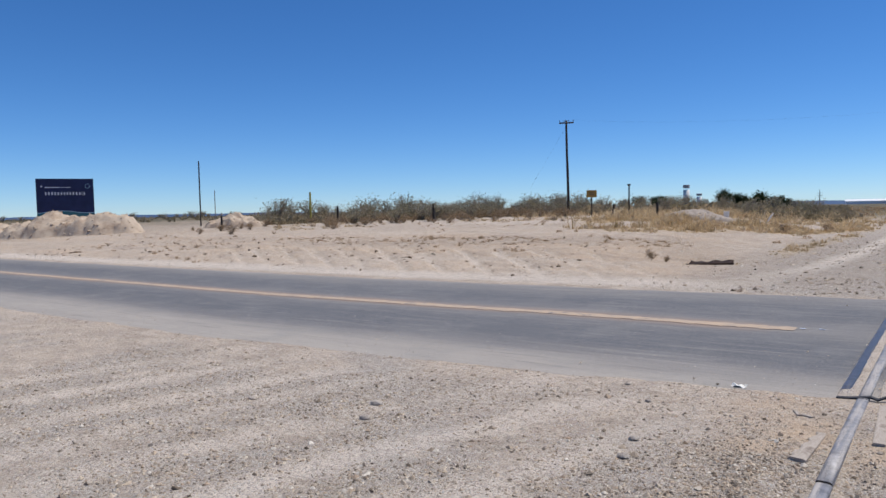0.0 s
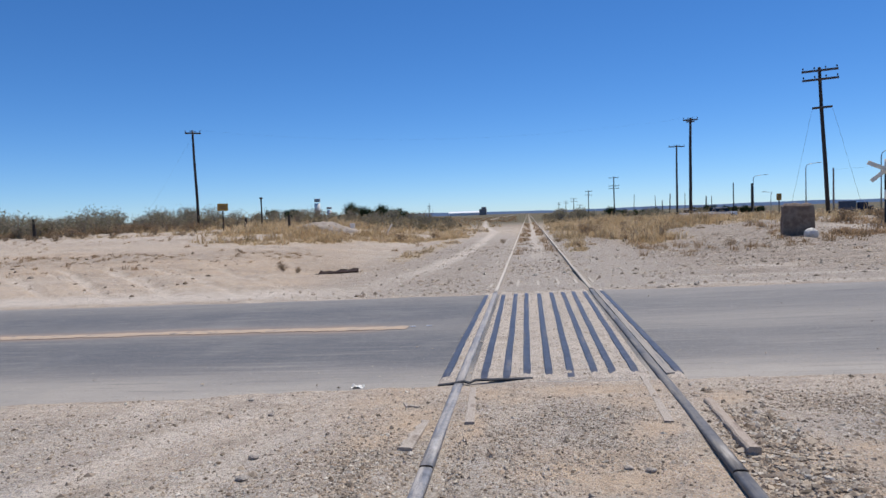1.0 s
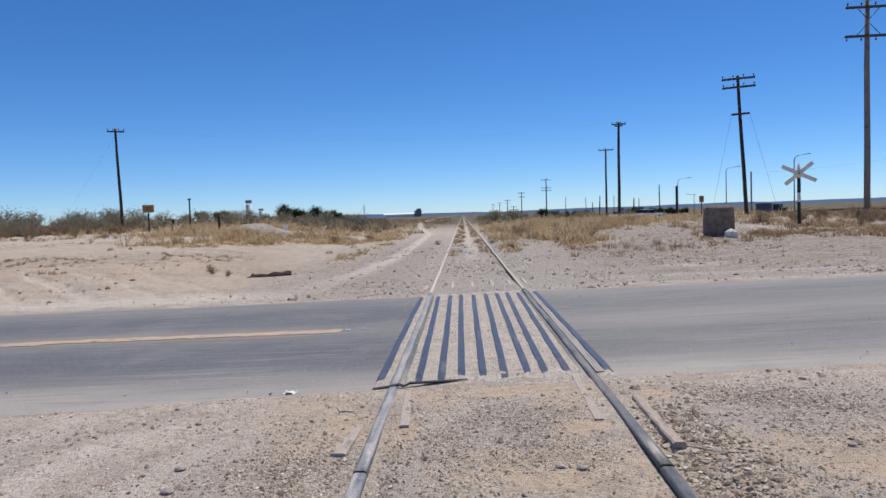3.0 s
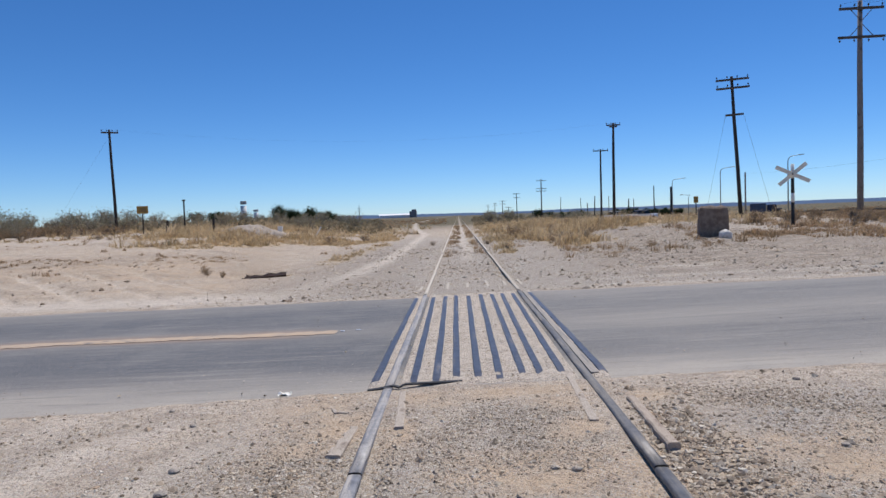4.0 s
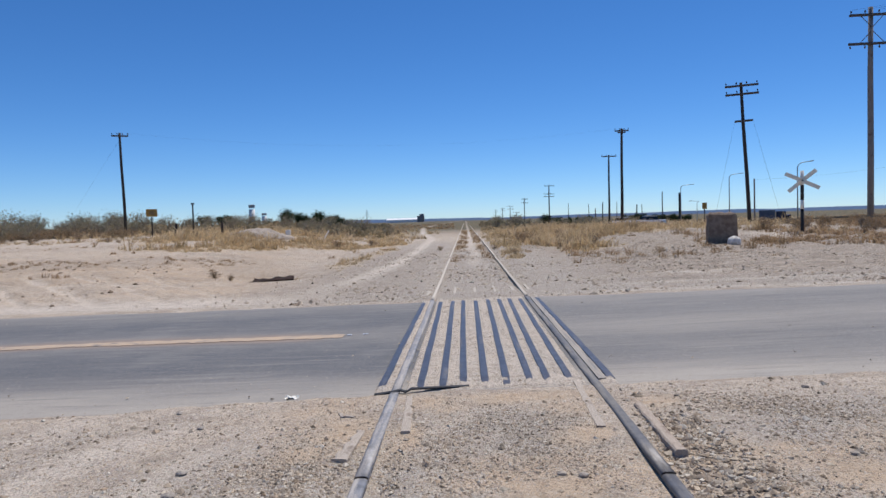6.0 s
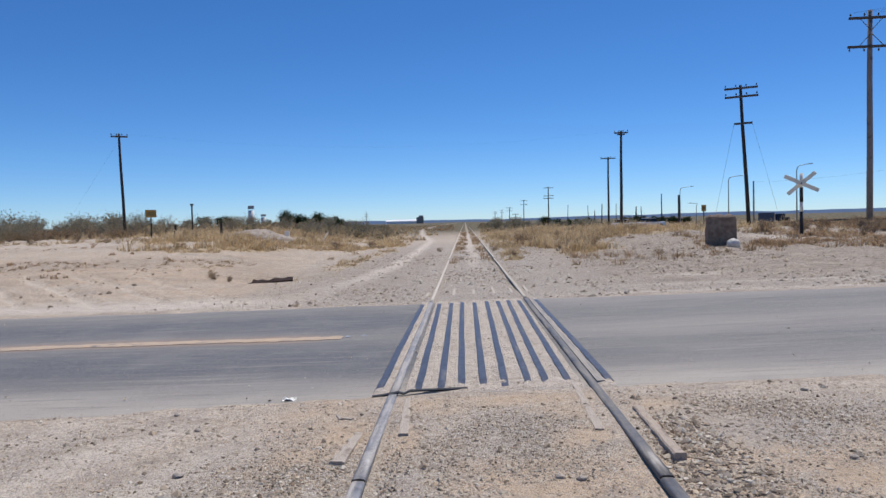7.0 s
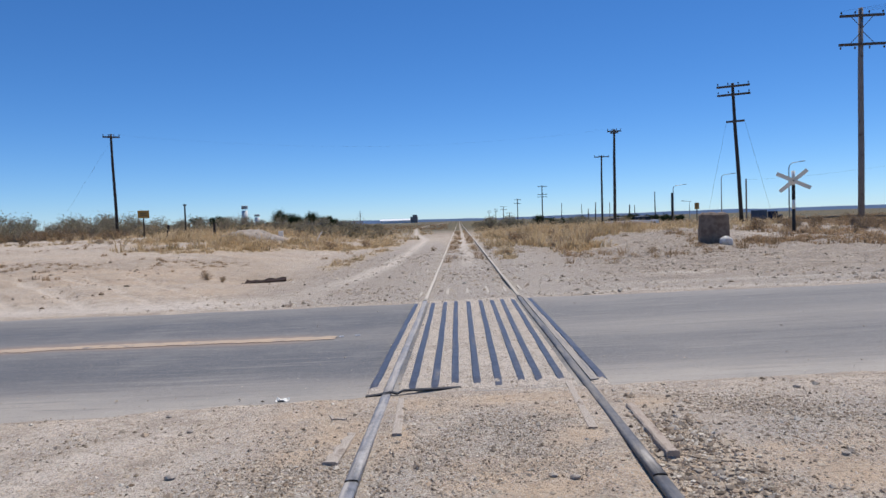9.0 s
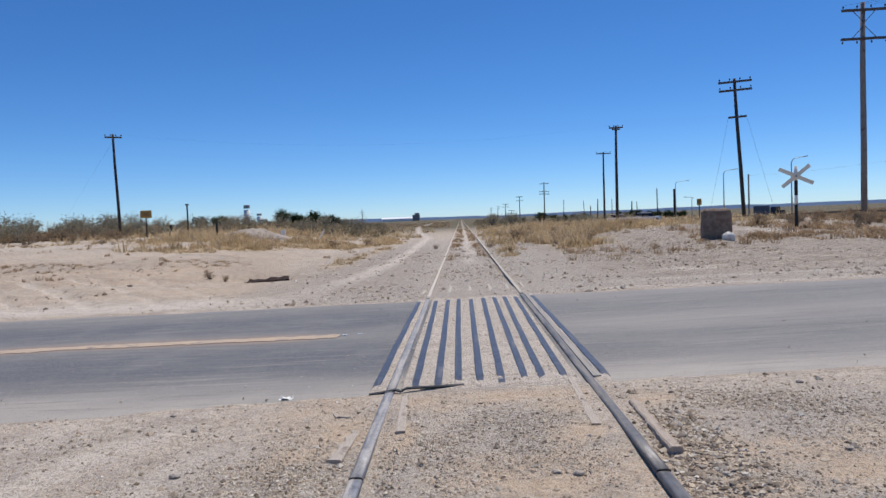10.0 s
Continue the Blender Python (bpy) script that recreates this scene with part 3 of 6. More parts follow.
def build_ground():
    gx = graded(-26, 12, 0.13, 1.07, 4200)
    gy = graded(1.0, 29, 0.12, 1.06, 4200)
    X, Y = np.meshgrid(gx, gy)
    Z = ground_z(X, Y)
    verts = np.stack([X, Y, Z], -1).reshape(-1, 3)
    ny, nx = X.shape
    idx = np.arange(nx * ny).reshape(ny, nx)
    faces = np.stack([idx[:-1, :-1], idx[:-1, 1:], idx[1:, 1:], idx[1:, :-1]], -1).reshape(-1, 4)
    me = raw_mesh("ground", verts, faces, M_GROUND, flat=False)
    d = Y - far_edge(X)
    n = near_edge(X) - Y
    # grey gravel: shoulders, the track bed and the bank on the sign's side
    gravel = (0.05 + 0.85 * drifts(X, Y)) * (n > 0)
    gravel = np.maximum(gravel, smooth(2.6 - np.abs(X), 0, 0.8) * smooth(n, 0.5, 2.0) * 0.7)
    gravel = np.maximum(gravel, smooth(X, -7, -2.5) * smooth(d, -0.3, 0.5) * smooth(45 - d, 0, 20) * 0.85)
    gravel = np.maximum(gravel, 0.9 * smooth(0.9 - np.abs((X + 3.3) + (Y - 2.8) * 0.9 + 0.6 * fractal(X, Y, 5)), 0, 0.8) * (n > 0))
    track = np.zeros_like(X)
    px = np.interp(Y, PATH_LINE_Y, PATH_LINE_X)
    wide = np.interp(Y, [12, 18, 30, 60, 120], [1.1, 0.7, 0.45, 0.5, 0.8])
    track = np.maximum(track, smooth(1 - np.abs(X - px) / wide, 0, 0.9) * (d > -0.5) * (0.35 + 0.65 * smooth(Y, 14, 24)))
    track = np.maximum(track, smooth(d, 0.15, 0.8) * smooth(2.6 - d, 0, 1.4) * smooth(-X, 2, 6))
    track = np.maximum(track, 0.7 * smooth(0.32 - np.abs(X - 0.1 - 0.15 * fractal(Y * 0.2, Y * 0, 6)), 0, 0.2) * smooth(Y, 20, 26))
    open_side = smooth(-X - 0.25 * d, 4, 9)
    track = np.maximum(track, open_side * smooth(d, 0, 2) * smooth(62 - d, 0, 40) * (0.05 + 0.25 * smooth(fractal(X * 0.06, Y * 0.25, 41), -0.3, 0.5)))
    track = np.maximum(track, 0.95 * ruts(X, Y, d))
    track = np.maximum(track, (0.5 * smooth(0.22 - np.abs(d - 0.35), 0, 0.15) + 0.35 * smooth(0.2 - np.abs(d - 1.5), 0, 0.15)) * smooth(X, 1.5, 3))
    track = np.maximum(track, (0.16 + 0.64 * near_tracks(X, Y)) * (n > 0.1))
    warm = smooth(2.7 - np.abs(X - 0.6), 0, 1.2) * smooth(4.9 - Y, 0, 1.3) * smooth(fractal(X * 1.1, Y * 1.6, 181), -0.15, 0.3) * (n > 0)
    warm = np.maximum(warm, 0.7 * smooth(1.9 + X, 0, 0.5) * smooth(-0.95 - X, 0, 0.2) * smooth(Y, 3.8, 4.6) * (n > 0))
    warm = np.maximum(warm, smooth(-X - 0.2 * d, 3, 6) * smooth(d, 0.5, 3) * smooth(24 - d, 0, 10) * (0.45 + 0.55 * smooth(fractal(X * 0.25, Y * 0.5, 187), -0.3, 0.3)))
    stony = 0.82 * smooth(X, 1.6, 4.5) * smooth(d, 0.8, 4) * smooth(60 - d, 0, 20)
    stony = np.maximum(stony, 0.45 * smooth(-X, 1.2, 2.0) * smooth(7 + X, 0, 3) * smooth(d, 0.4, 2) * smooth(30 - d, 0, 12))
    stony = np.maximum(stony, 0.42 * smooth(-X - 0.2 * d, 3, 6) * smooth(d, 1.0, 4) * smooth(40 - d, 0, 20) * (0.3 + 0.7 * smooth(fractal(X * 0.3, Y * 0.8, 193), -0.15, 0.3)) * (1 - 0.85 * ruts(X, Y, d)))
    track = np.maximum(track, 0.8 * np.exp(-((X - 5.0) / 0.9) ** 2 - ((Y - 15.7) / 0.3) ** 2))
    track = np.maximum(track, 0.7 * np.exp(-((X - 12.4) / 0.9) ** 2 - ((Y - 27.8) / 2.2) ** 2))
    scrub = smooth(np.hypot(X, Y), 50, 125) * (1 - 0.8 * track)
    scrub = np.maximum(scrub, smooth(-Y, 60, 160))
    scrub = np.maximum(scrub, smooth(np.hypot(X, Y), 44, 75) * smooth(X, 7, 15))
    straw = grass_cover(X, Y)
    warm = np.maximum(0.7 * warm, bare_spots(X, Y))
    gravel = gravel * (1 - 0.8 * bare_spots(X, Y))
    for key, value in (("gravel", gravel), ("track", track), ("scrub", scrub), ("warm", warm), ("stony", stony), ("straw", straw), ("bare", bare_spots(X, Y))):
        at = me.attributes.new(key, "FLOAT", "POINT")
        at.data.foreach_set("value", value.astype(np.float32).ravel())
    return tagged(new("ground", me), "pale dusty dirt and gravel plain round the crossing", "ground", kind="structure")


def build_road():
    gx = graded(-14, 10, 0.12, 1.05, 1500)
    v = np.linspace(0, 1, 25)
    X, V = np.meshgrid(gx, v)
    lo, hi = near_edge(X) - 0.35, far_edge(X) + 0.35
    Y = lo + (hi - lo) * V
    Z = road_z(X) + 0.03 * (1 - (2 * V - 1) ** 2) * smooth(np.abs(X), 1.5, 6) + 0.004 * fractal(X * 0.7, Y * 0.7, 15)
    ny, nx = X.shape
    top = np.stack([X, Y, Z], -1).reshape(-1, 3)
    low = top - np.array([0, 0, 0.12])
    idx = np.arange(nx * ny).reshape(ny, nx)
    f = np.stack([idx[:-1, :-1], idx[:-1, 1:], idx[1:, 1:], idx[1:, :-1]], -1).reshape(-1, 4)
    k = nx * ny
    a, b = idx[0], idx[-1]
    side = np.concatenate([np.stack([a[:-1] + k, a[1:] + k, a[1:], a[:-1]], -1), np.stack([b[:-1], b[1:], b[1:] + k, b[:-1] + k], -1)])
    me = raw_mesh("road", np.concatenate([top, low]), np.concatenate([f, side]), M_ASPHALT, flat=False)
    road = tagged(new("road", me), "worn grey asphalt road dusted with sand", "road", kind="structure")
    # the faded centre line, with a ragged edge, ends before the crossing
    xs = np.concatenate([np.linspace(-1.9, -12, 420), np.linspace(-12.2, -140, 160)])
    c = np.interp(xs, [-140, -30, -12, -2], [8.95, 8.85, 8.72, 8.78])
    w0 = 0.13 + 0.05 * fractal(xs * 5, xs * 0, 4) + 0.03 * fractal(xs * 19, xs * 0, 14)
    w1 = 0.13 + 0.05 * fractal(xs * 5, xs * 0, 8) + 0.03 * fractal(xs * 19, xs * 0, 18)

    def surf(x, y):
        vv = (y - (near_edge(x) - 0.35)) / (far_edge(x) - near_edge(x) + 0.7)
        return road_z(x) + 0.03 * (1 - (2 * vv - 1) ** 2) * smooth(np.abs(x), 1.5, 6) + 0.004 * fractal(x * 0.7, y * 0.7, 15) + 0.006

    A = np.stack([xs, c - w0, surf(xs, c - w0)], -1)
    B = np.stack([xs, c + w1, surf(xs, c + w1)], -1)
    n = len(xs)
    i = np.arange(n - 1)
    line = raw_mesh("centre_line", np.concatenate([A, B]), np.stack([i, i + n, i + n + 1, i + 1], -1), M_PAINT, flat=False)
    ob = new("centre_line", line)
    ob.parent = road
    ob["label"] = "faded orange-yellow painted centre line"
    dab = bmesh.new()
    for x, y, w, h in ((-1.83, 8.83, 0.06, 0.04), (-1.62, 8.86, 0.07, 0.03)):
        box(dab, w, h, 0.004, Matrix.Translation((x, y, float(surf(np.array(x), np.array(y))) + 0.001)))
    part("paint_dab", dab, M_LETTER, road, "small white road stud")
    return road


build_ground()
build_road()


def at_ground(x, y):
    return float(ground_z(np.array(x), np.array(y)))


def place(az, r):
    """A spot by its bearing from straight ahead and its distance."""
    return math.sin(radians(az)) * r - 0.22, math.cos(radians(az)) * r - 0.26


# distant hills all round, their haze put into the colour
def build_hills():
    bm_v, bm_f = [], []
    n = 360
    for k in range(n):
        a = k * 2 * math.pi / n
        r = 3300
        h = 11.5 + 5 * float(fractal(np.array(math.cos(a) * 6), np.array(math.sin(a) * 6), 12)) + 4 * float(fractal(np.array(math.cos(a) * 22), np.array(math.sin(a) * 22), 19))
        for rr, z in ((r - 500, -6), (r, h * 0.8), (r + 350, h * 1.15), (r + 800, -6)):
            bm_v.append((math.sin(a) * rr, math.cos(a) * rr, z))
    for k in range(n):
        for j in range(3):
            p, q = k * 4 + j, ((k + 1) % n) * 4 + j
            bm_f.append((p, q, q + 1, p + 1))
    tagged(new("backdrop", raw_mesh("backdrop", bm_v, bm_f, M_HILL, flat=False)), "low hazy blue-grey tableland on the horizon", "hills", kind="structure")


build_hills()


# ---------------------------------------------------------------- the railway
def rail_section(name, x, y0, y1, parent, label, material=None, dz=0.0, bend=0.0, wide=1.0):
    """A length of rail: rounded head over a web and foot."""
    prof = [(-0.034, -0.034), (-0.036, -0.012), (-0.029, -0.003), (-0.015, 0.0), (0.015, 0.0), (0.029, -0.003), (0.036, -0.012), (0.034, -0.034),
            (0.010, -0.046), (0.009, -0.115), (0.065, -0.132), (0.065, -0.145), (-0.065, -0.145), (-0.065, -0.132), (-0.009, -0.115), (-0.010, -0.046)]
    bm = bmesh.new()
    n = max(2, int(min((y1 - y0) / 0.5, 60)))
    rings = []
    for i in range(n + 1):
        y = y0 + (y1 - y0) * i / n
        wob = 0.004 * math.sin(y * 0.9 + x) + bend * (i / n) ** 2
        rings.append([bm.verts.new((x + px * wide + wob, y, x * CANT + pz + dz + 0.002 * math.sin(y * 1.7))) for px, pz in prof])
    k = len(prof)
    for a, b in zip(rings, rings[1:]):
        for j in range(k):
            f = bm.faces.new((a[j], b[j], b[(j + 1) % k], a[(j + 1) % k]))
            f.smooth = 0 <= j < 6
    bm.faces.new(rings[0])
    bm.faces.new(rings[-1][::-1])
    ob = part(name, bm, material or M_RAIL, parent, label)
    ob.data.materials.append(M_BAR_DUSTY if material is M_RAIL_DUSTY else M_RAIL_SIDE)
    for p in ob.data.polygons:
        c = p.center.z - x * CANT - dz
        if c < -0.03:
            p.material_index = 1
    return ob


def build_rail(x, joints, label, near):
    rail = thing("rail", Matrix(), label, "rail", "rails of the railway track")
    cuts = [-6.0] + joints + [12.35, 26, 90, 320, 900]
    for i, (a, b) in enumerate(zip(cuts, cuts[1:])):
        rail_section("rail_section", x, a + 0.004, b - 0.004, rail, "" if i else "dark worn steel rail section", near if a < 12 else M_BAR_DUSTY if x > 0 and a < 20 else M_RAIL_DUSTY, dz=0.016 if a < 3 else 0.024 if a < 12 else 0.034 if a < 20 else 0.05, wide=1.15 if a < 12 else 0.9)
    for j in joints:
        if j > 5:
            continue
        for side in (-1, 1):
            bm = bmesh.new()
            box(bm, 0.016, 0.46, 0.07, Matrix.Translation((x + side * 0.022, j, x * CANT - 0.085)), 0.004)
            plate = part("joint_bar", bm, M_RAIL_SIDE, rail, "rusty steel joint bar")
            for dy in (-0.16, -0.06, 0.06, 0.16):
                bb = bmesh.new()
                bmesh.ops.create_cone(bb, cap_ends=True, segments=6, radius1=0.016, radius2=0.014, depth=0.016,
                                      matrix=Matrix.Translation((x + side * 0.037, j + dy, x * CANT - 0.085)) @ Matrix.Rotation(math.pi / 2, 4, "Y"))
                part("bolt", bb, M_RAIL_SIDE, plate)
    return rail


build_rail(-RAIL_X, [3.60, 5.52], "worn grey steel rail bedded in gravel, with an open joint", M_RAIL)
build_rail(RAIL_X, [3.50], "worn dark steel rail bedded in gravel, with a joint", M_RAIL_DARK)

# the crossing: old rails laid head up between the running rails, packed with dirt
crossing = thing("level_crossing", Matrix(), "level crossing of steel bars packed with pale dirt", "level crossing")


def build_fill():
    gx, gy = np.linspace(-1.12, 1.12, 300), np.linspace(5.45, 12.6, 150)
    X, Y = np.meshgrid(gx, gy)
    edge = np.minimum(np.minimum(X + 1.12, 1.12 - X) / 0.08, np.minimum(Y - 5.45, 12.6 - Y) / 0.25)
    Z = X * CANT + 0.009 * fractal(X * 11, Y * 4, 5) + 0.004 * fractal(X * 30, Y * 9, 6) + 0.013 - 0.05 * (1 - smooth(edge, 0, 1))
    # worn hollows beside the running rails
    Z = Z - np.where(X > 0, 0.11, 0.045) * np.exp(-((np.abs(X) - (RAIL_X - 0.060)) / 0.020) ** 4) - 0.012 * np.exp(-((np.abs(X) - RAIL_X) / 0.06) ** 2)
    ny, nx = X.shape
    idx = np.arange(nx * ny).reshape(ny, nx)
    f = np.stack([idx[:-1, :-1], idx[:-1, 1:], idx[1:, 1:], idx[1:, :-1]], -1).reshape(-1, 4)
    me = raw_mesh("dirt_fill", np.stack([X, Y, Z], -1).reshape(-1, 3), f, M_GROUND, flat=False)
    at = me.attributes.new("track", "FLOAT", "POINT")
    at.data.foreach_set("value", np.full(nx * ny, 0.6, np.float32))
    at = me.attributes.new("gravel", "FLOAT", "POINT")
    at.data.foreach_set("value", np.full(nx * ny, 0.25, np.float32))
    ob = new("dirt_fill", me)
    ob.parent = crossing
    ob["label"] = "packed pale dirt between the steel bars"


build_fill()
BARS = [(-1.02, -1.02, 5.69, 12.15), (-0.665, -0.715, 5.73, 12.2), (-0.47, -0.49, 5.74, 12.2), (-0.285, -0.30, 5.75, 12.25), (-0.08, -0.085, 5.75, 12.15), (0.112, 0.14, 5.74, 12.2), (0.315, 0.35, 5.73, 12.2), (0.475, 0.53, 5.74, 12.2), (0.68, 0.715, 5.83, 12.15), (1.04, 1.03, 5.80, 12.15)]
for i, (xa, xb, y0, y1) in enumerate(BARS):
    bm = bmesh.new()
    n = 26
    rings = []
    for k in range(n + 1):
        y = y0 + (y1 - y0) * k / n
        x = xa + (xb - xa) * k / n
        wob = 0.004 * math.sin(y * 0.6 + i * 1.7) + 0.0015 * math.sin(y * 3.1 + i)
        end = -0.014 if k in (0, n) else 0.0
        rings.append([bm.verts.new((x + px + wob, y, x * CANT + pz + end)) for px, pz in ((-0.037, -0.02), (-0.036, 0.016), (-0.029, 0.0215), (0.029, 0.0215), (0.036, 0.016), (0.037, -0.02))])
    for a, b in zip(rings, rings[1:]):
        for j in range(5):
            bm.faces.new((a[j], b[j], b[j + 1], a[j + 1]))
    bm.faces.new(rings[0])
    bm.faces.new(rings[-1][::-1])
    part("steel_bar", bm, M_BAR, crossing, "polished blue-grey steel bar")
# a flat packing strip close against the outside of one rail
bm = bmesh.new()
rows = []
for k in range(41):
    y = 5.75 + 6.5 * k / 40
    w = 0.006 * math.sin(y * 1.3) + 0.003 * math.sin(y * 5.1)
    rows.append([bm.verts.new((px, y, px * CANT + pz)) for px, pz in ((0.915, -0.03), (0.917, 0.022), (0.985 + w, 0.023), (0.992 + w, -0.03))])
for a, b in zip(rows, rows[1:]):
    for j in range(3):
        bm.faces.new((a[j], b[j], b[j + 1], a[j + 1]))
bm.faces.new(rows[0])
bm.faces.new(rows[-1][::-1])
part("packing_strip", bm, M_STRIP, crossing, "dull grey packing strip beside the rail")
for x, y0, y1 in ((-1.04, 12.2, 14.3), (-0.69, 12.3, 13.4), (-0.485, 12.3, 14.9), (-0.07, 12.3, 14.6), (0.345, 12.2, 14.9), (0.715, 12.3, 14.6), (1.04, 12.2, 14.8)):
    bm = bmesh.new()
    box(bm, 0.055, y1 - y0, 0.04, Matrix.Translation((x, (y0 + y1) / 2, x * CANT + 0.0 + at_ground(x, (y0 + y1) / 2) * 0 - 0.022)) @ Matrix.Rotation(radians(-0.25), 4, "X"), 0.008)
    part("buried_bar_end", bm, M_BAR_DUSTY, crossing, "bar end whitened by dust")


def plank(name, p, q, width, height, material, label, category, sunk=0.02, ragged=0.0, taper=1.0, z=None):
    """A loose length of timber or steel lying on the ground from p to q."""
    bm = bmesh.new()
    L = (Vector(q) - Vector(p)).length
    n = 12
    rings = []
    for k in range(n + 1):
        t = k / n
        w = width / 2 * (1 + (taper - 1) * t) * (1 + 0.025 * math.sin(k * 2.3))
        h = height * (1 - 0.10 * abs(math.sin(k * 1.3)))
        y = (t - 0.5) * L
        sl = ragged * math.sin(k * 1.9)
        rings.append([bm.verts.new(v) for v in ((-w + sl, y, -0.03), (-w + sl, y, h * 0.7), (-w * 0.72 + sl, y, h), (w * 0.72, y, h), (w, y, h * 0.7), (w, y, -0.03))])
    for a, b in zip(rings, rings[1:]):
        for j in range(6):
            bm.faces.new((a[j], b[j], b[(j + 1) % 6], a[(j + 1) % 6]))
    bm.faces.new(rings[0])
    bm.faces.new(rings[-1][::-1])
    mid = ((p[0] + q[0]) / 2, (p[1] + q[1]) / 2)
    ang = math.atan2(q[1] - p[1], q[0] - p[0]) - math.pi / 2
    ob = part(name, bm, material)
    base = at_ground(*mid) - sunk if z is None else z
    ob.matrix_basis = Matrix.Translation((mid[0], mid[1], base)) @ Matrix.Rotation(ang, 4, "Z")
    return tagged(ob, label, category)


plank("wooden_board", (-1.06, 3.93), (-1.01, 4.52), 0.10, 0.022, M_BOARD, "short grey weathered board lying beside the rail", "board", 0.0, 0.012, 0.55)
plank("timber_beam", (1.035, 3.80), (1.045, 4.86), 0.078, 0.034, M_TIMBER, "brown weathered timber beam lying beside the rail", "timber", 0.0, 0.004, 0.85)
plank("buried_timber", (-0.685, 4.44), (-0.735, 5.40), 0.07, 0.010, M_BOARD, "dusty timber strip sunk in dirt inside the rail", "timber", 0.0, 0.002, 0.7)
plank("buried_timber", (0.675, 4.40), (0.715, 5.75), 0.062, 0.004, M_BOARD, "dusty timber strip sunk in dirt inside the rail", "timber", 0.0, 0.002, 0.8)
plank("wood_scrap", (-1.20, 4.86), (-1.25, 4.98), 0.03, 0.012, M_BOARD, "small grey splinter of wood lying on gravel", "wood scrap", 0.0)
plank("wood_scrap", (-1.11, 4.86), (-1.19, 4.89), 0.03, 0.012, M_BOARD, "small grey splinter of wood lying on gravel", "wood scrap", 0.0)


def build_edge_strip():
    """The bent strip that has sprung up along the crossing's end."""
    pts = [(-1.055, 5.545), (-0.95, 5.56), (-0.83, 5.575), (-0.78, 5.55), (-0.73, 5.59), (-0.62, 5.625), (-0.45, 5.66), (-0.23, 5.71)]
    lift = [0.012, 0.018, 0.035, 0.025, 0.04, 0.032, 0.024, 0.014]
    bm = bmesh.new()
    rows = []
    for (x, y), h in zip(pts, lift):
        z = x * CANT + h
        rows.append([bm.verts.new(v) for v in ((x, y - 0.02, z - 0.012), (x, y - 0.02, z), (x, y + 0.022, z + 0.003), (x, y + 0.022, z - 0.012))])
    for a, b in zip(rows, rows[1:]):
        for j in range(4):
            bm.faces.new((a[j], b[j], b[(j + 1) % 4], a[(j + 1) % 4]))
    bm.faces.new(rows[0])
    bm.faces.new(rows[-1][::-1])
    tagged(part("rubber_strip", bm, M_RUBBER), "bent black rubber strip along the end of the crossing", "rubber strip")


build_edge_strip()


# ---------------------------------------------------------------- stones
def rock_shapes(count, seed):
    out = []
    for k in range(count):
        bm = bmesh.new()
        bmesh.ops.create_icosphere(bm, subdivisions=1, radius=1)
        r = random.Random(seed + k)
        for v in bm.verts:
            v.co *= r.uniform(0.55, 1.15)
        co = np.array([v.co[:] for v in bm.verts])
        fa = np.array([[v.index for v in f.verts] for f in bm.faces])
        bm.free()
        out.append((co, fa))
    return out


ROCKS = rock_shapes(8, 40)
CHIPS = []
for k in range(8):
    r = random.Random(90 + k)
    co = np.array([(1, 0, 0), (0, 1, 0), (-1, 0, 0), (0, -1, 0), (0.2, 0.1, 1), (0, 0, -1)], float)
    co = co * np.array([[r.uniform(0.6, 1.25)] for _ in co]) + np.array([[r.uniform(-0.3, 0.3) for _ in range(3)] for _ in co])
    CHIPS.append((co, np.array([(0, 1, 4), (1, 2, 4), (2, 3, 4), (3, 0, 4), (1, 0, 5), (2, 1, 5), (3, 2, 5), (0, 3, 5)])))


def scatter_stones(name, xs, ys, sizes, label, sink=0.25, shapes=ROCKS, height=ground_z):
    V, F, base = [], [], 0
    zs = height(xs, ys)
    n = len(xs)
    ang = rng.uniform(0, 6.28, n)
    sx, sy, sz = rng.uniform(0.65, 1.4, n), rng.uniform(0.65, 1.3, n), rng.uniform(0.34, 0.68, n)
    which = rng.integers(0, len(shapes), n)
    for w, (co, fa) in enumerate(shapes):
        sel = np.where(which == w)[0]
        if not len(sel):
            continue
        c, s = np.cos(ang[sel])[:, None], np.sin(ang[sel])[:, None]
        a, b, h = co[:, 0][None] * sx[sel][:, None], co[:, 1][None] * sy[sel][:, None], co[:, 2][None] * sz[sel][:, None]
        sz_ = sizes[sel][:, None]
        P = np.stack([xs[sel][:, None] + (a * c - b * s) * sz_, ys[sel][:, None] + (a * s + b * c) * sz_, zs[sel][:, None] + (h + sz[sel][:, None] * (1 - 2 * sink) * 0.6) * sz_], -1)
        V.append(P.reshape(-1, 3))
        F.append((fa[None] + (np.arange(len(sel)) * len(co))[:, None, None] + base).reshape(-1, 3))
        base += len(sel) * len(co)
    me = raw_mesh(name, np.concatenate(V), np.concatenate(F), M_STONES)
    return tagged(new(name, me), label, "gravel" if label else "", kind="stuff")


def off_rails(x, y):
    return (np.abs(np.abs(x) - RAIL_X) > 0.055) & ~((np.abs(x) < 1.2) & (y > 5.45) & (y < 12.6))


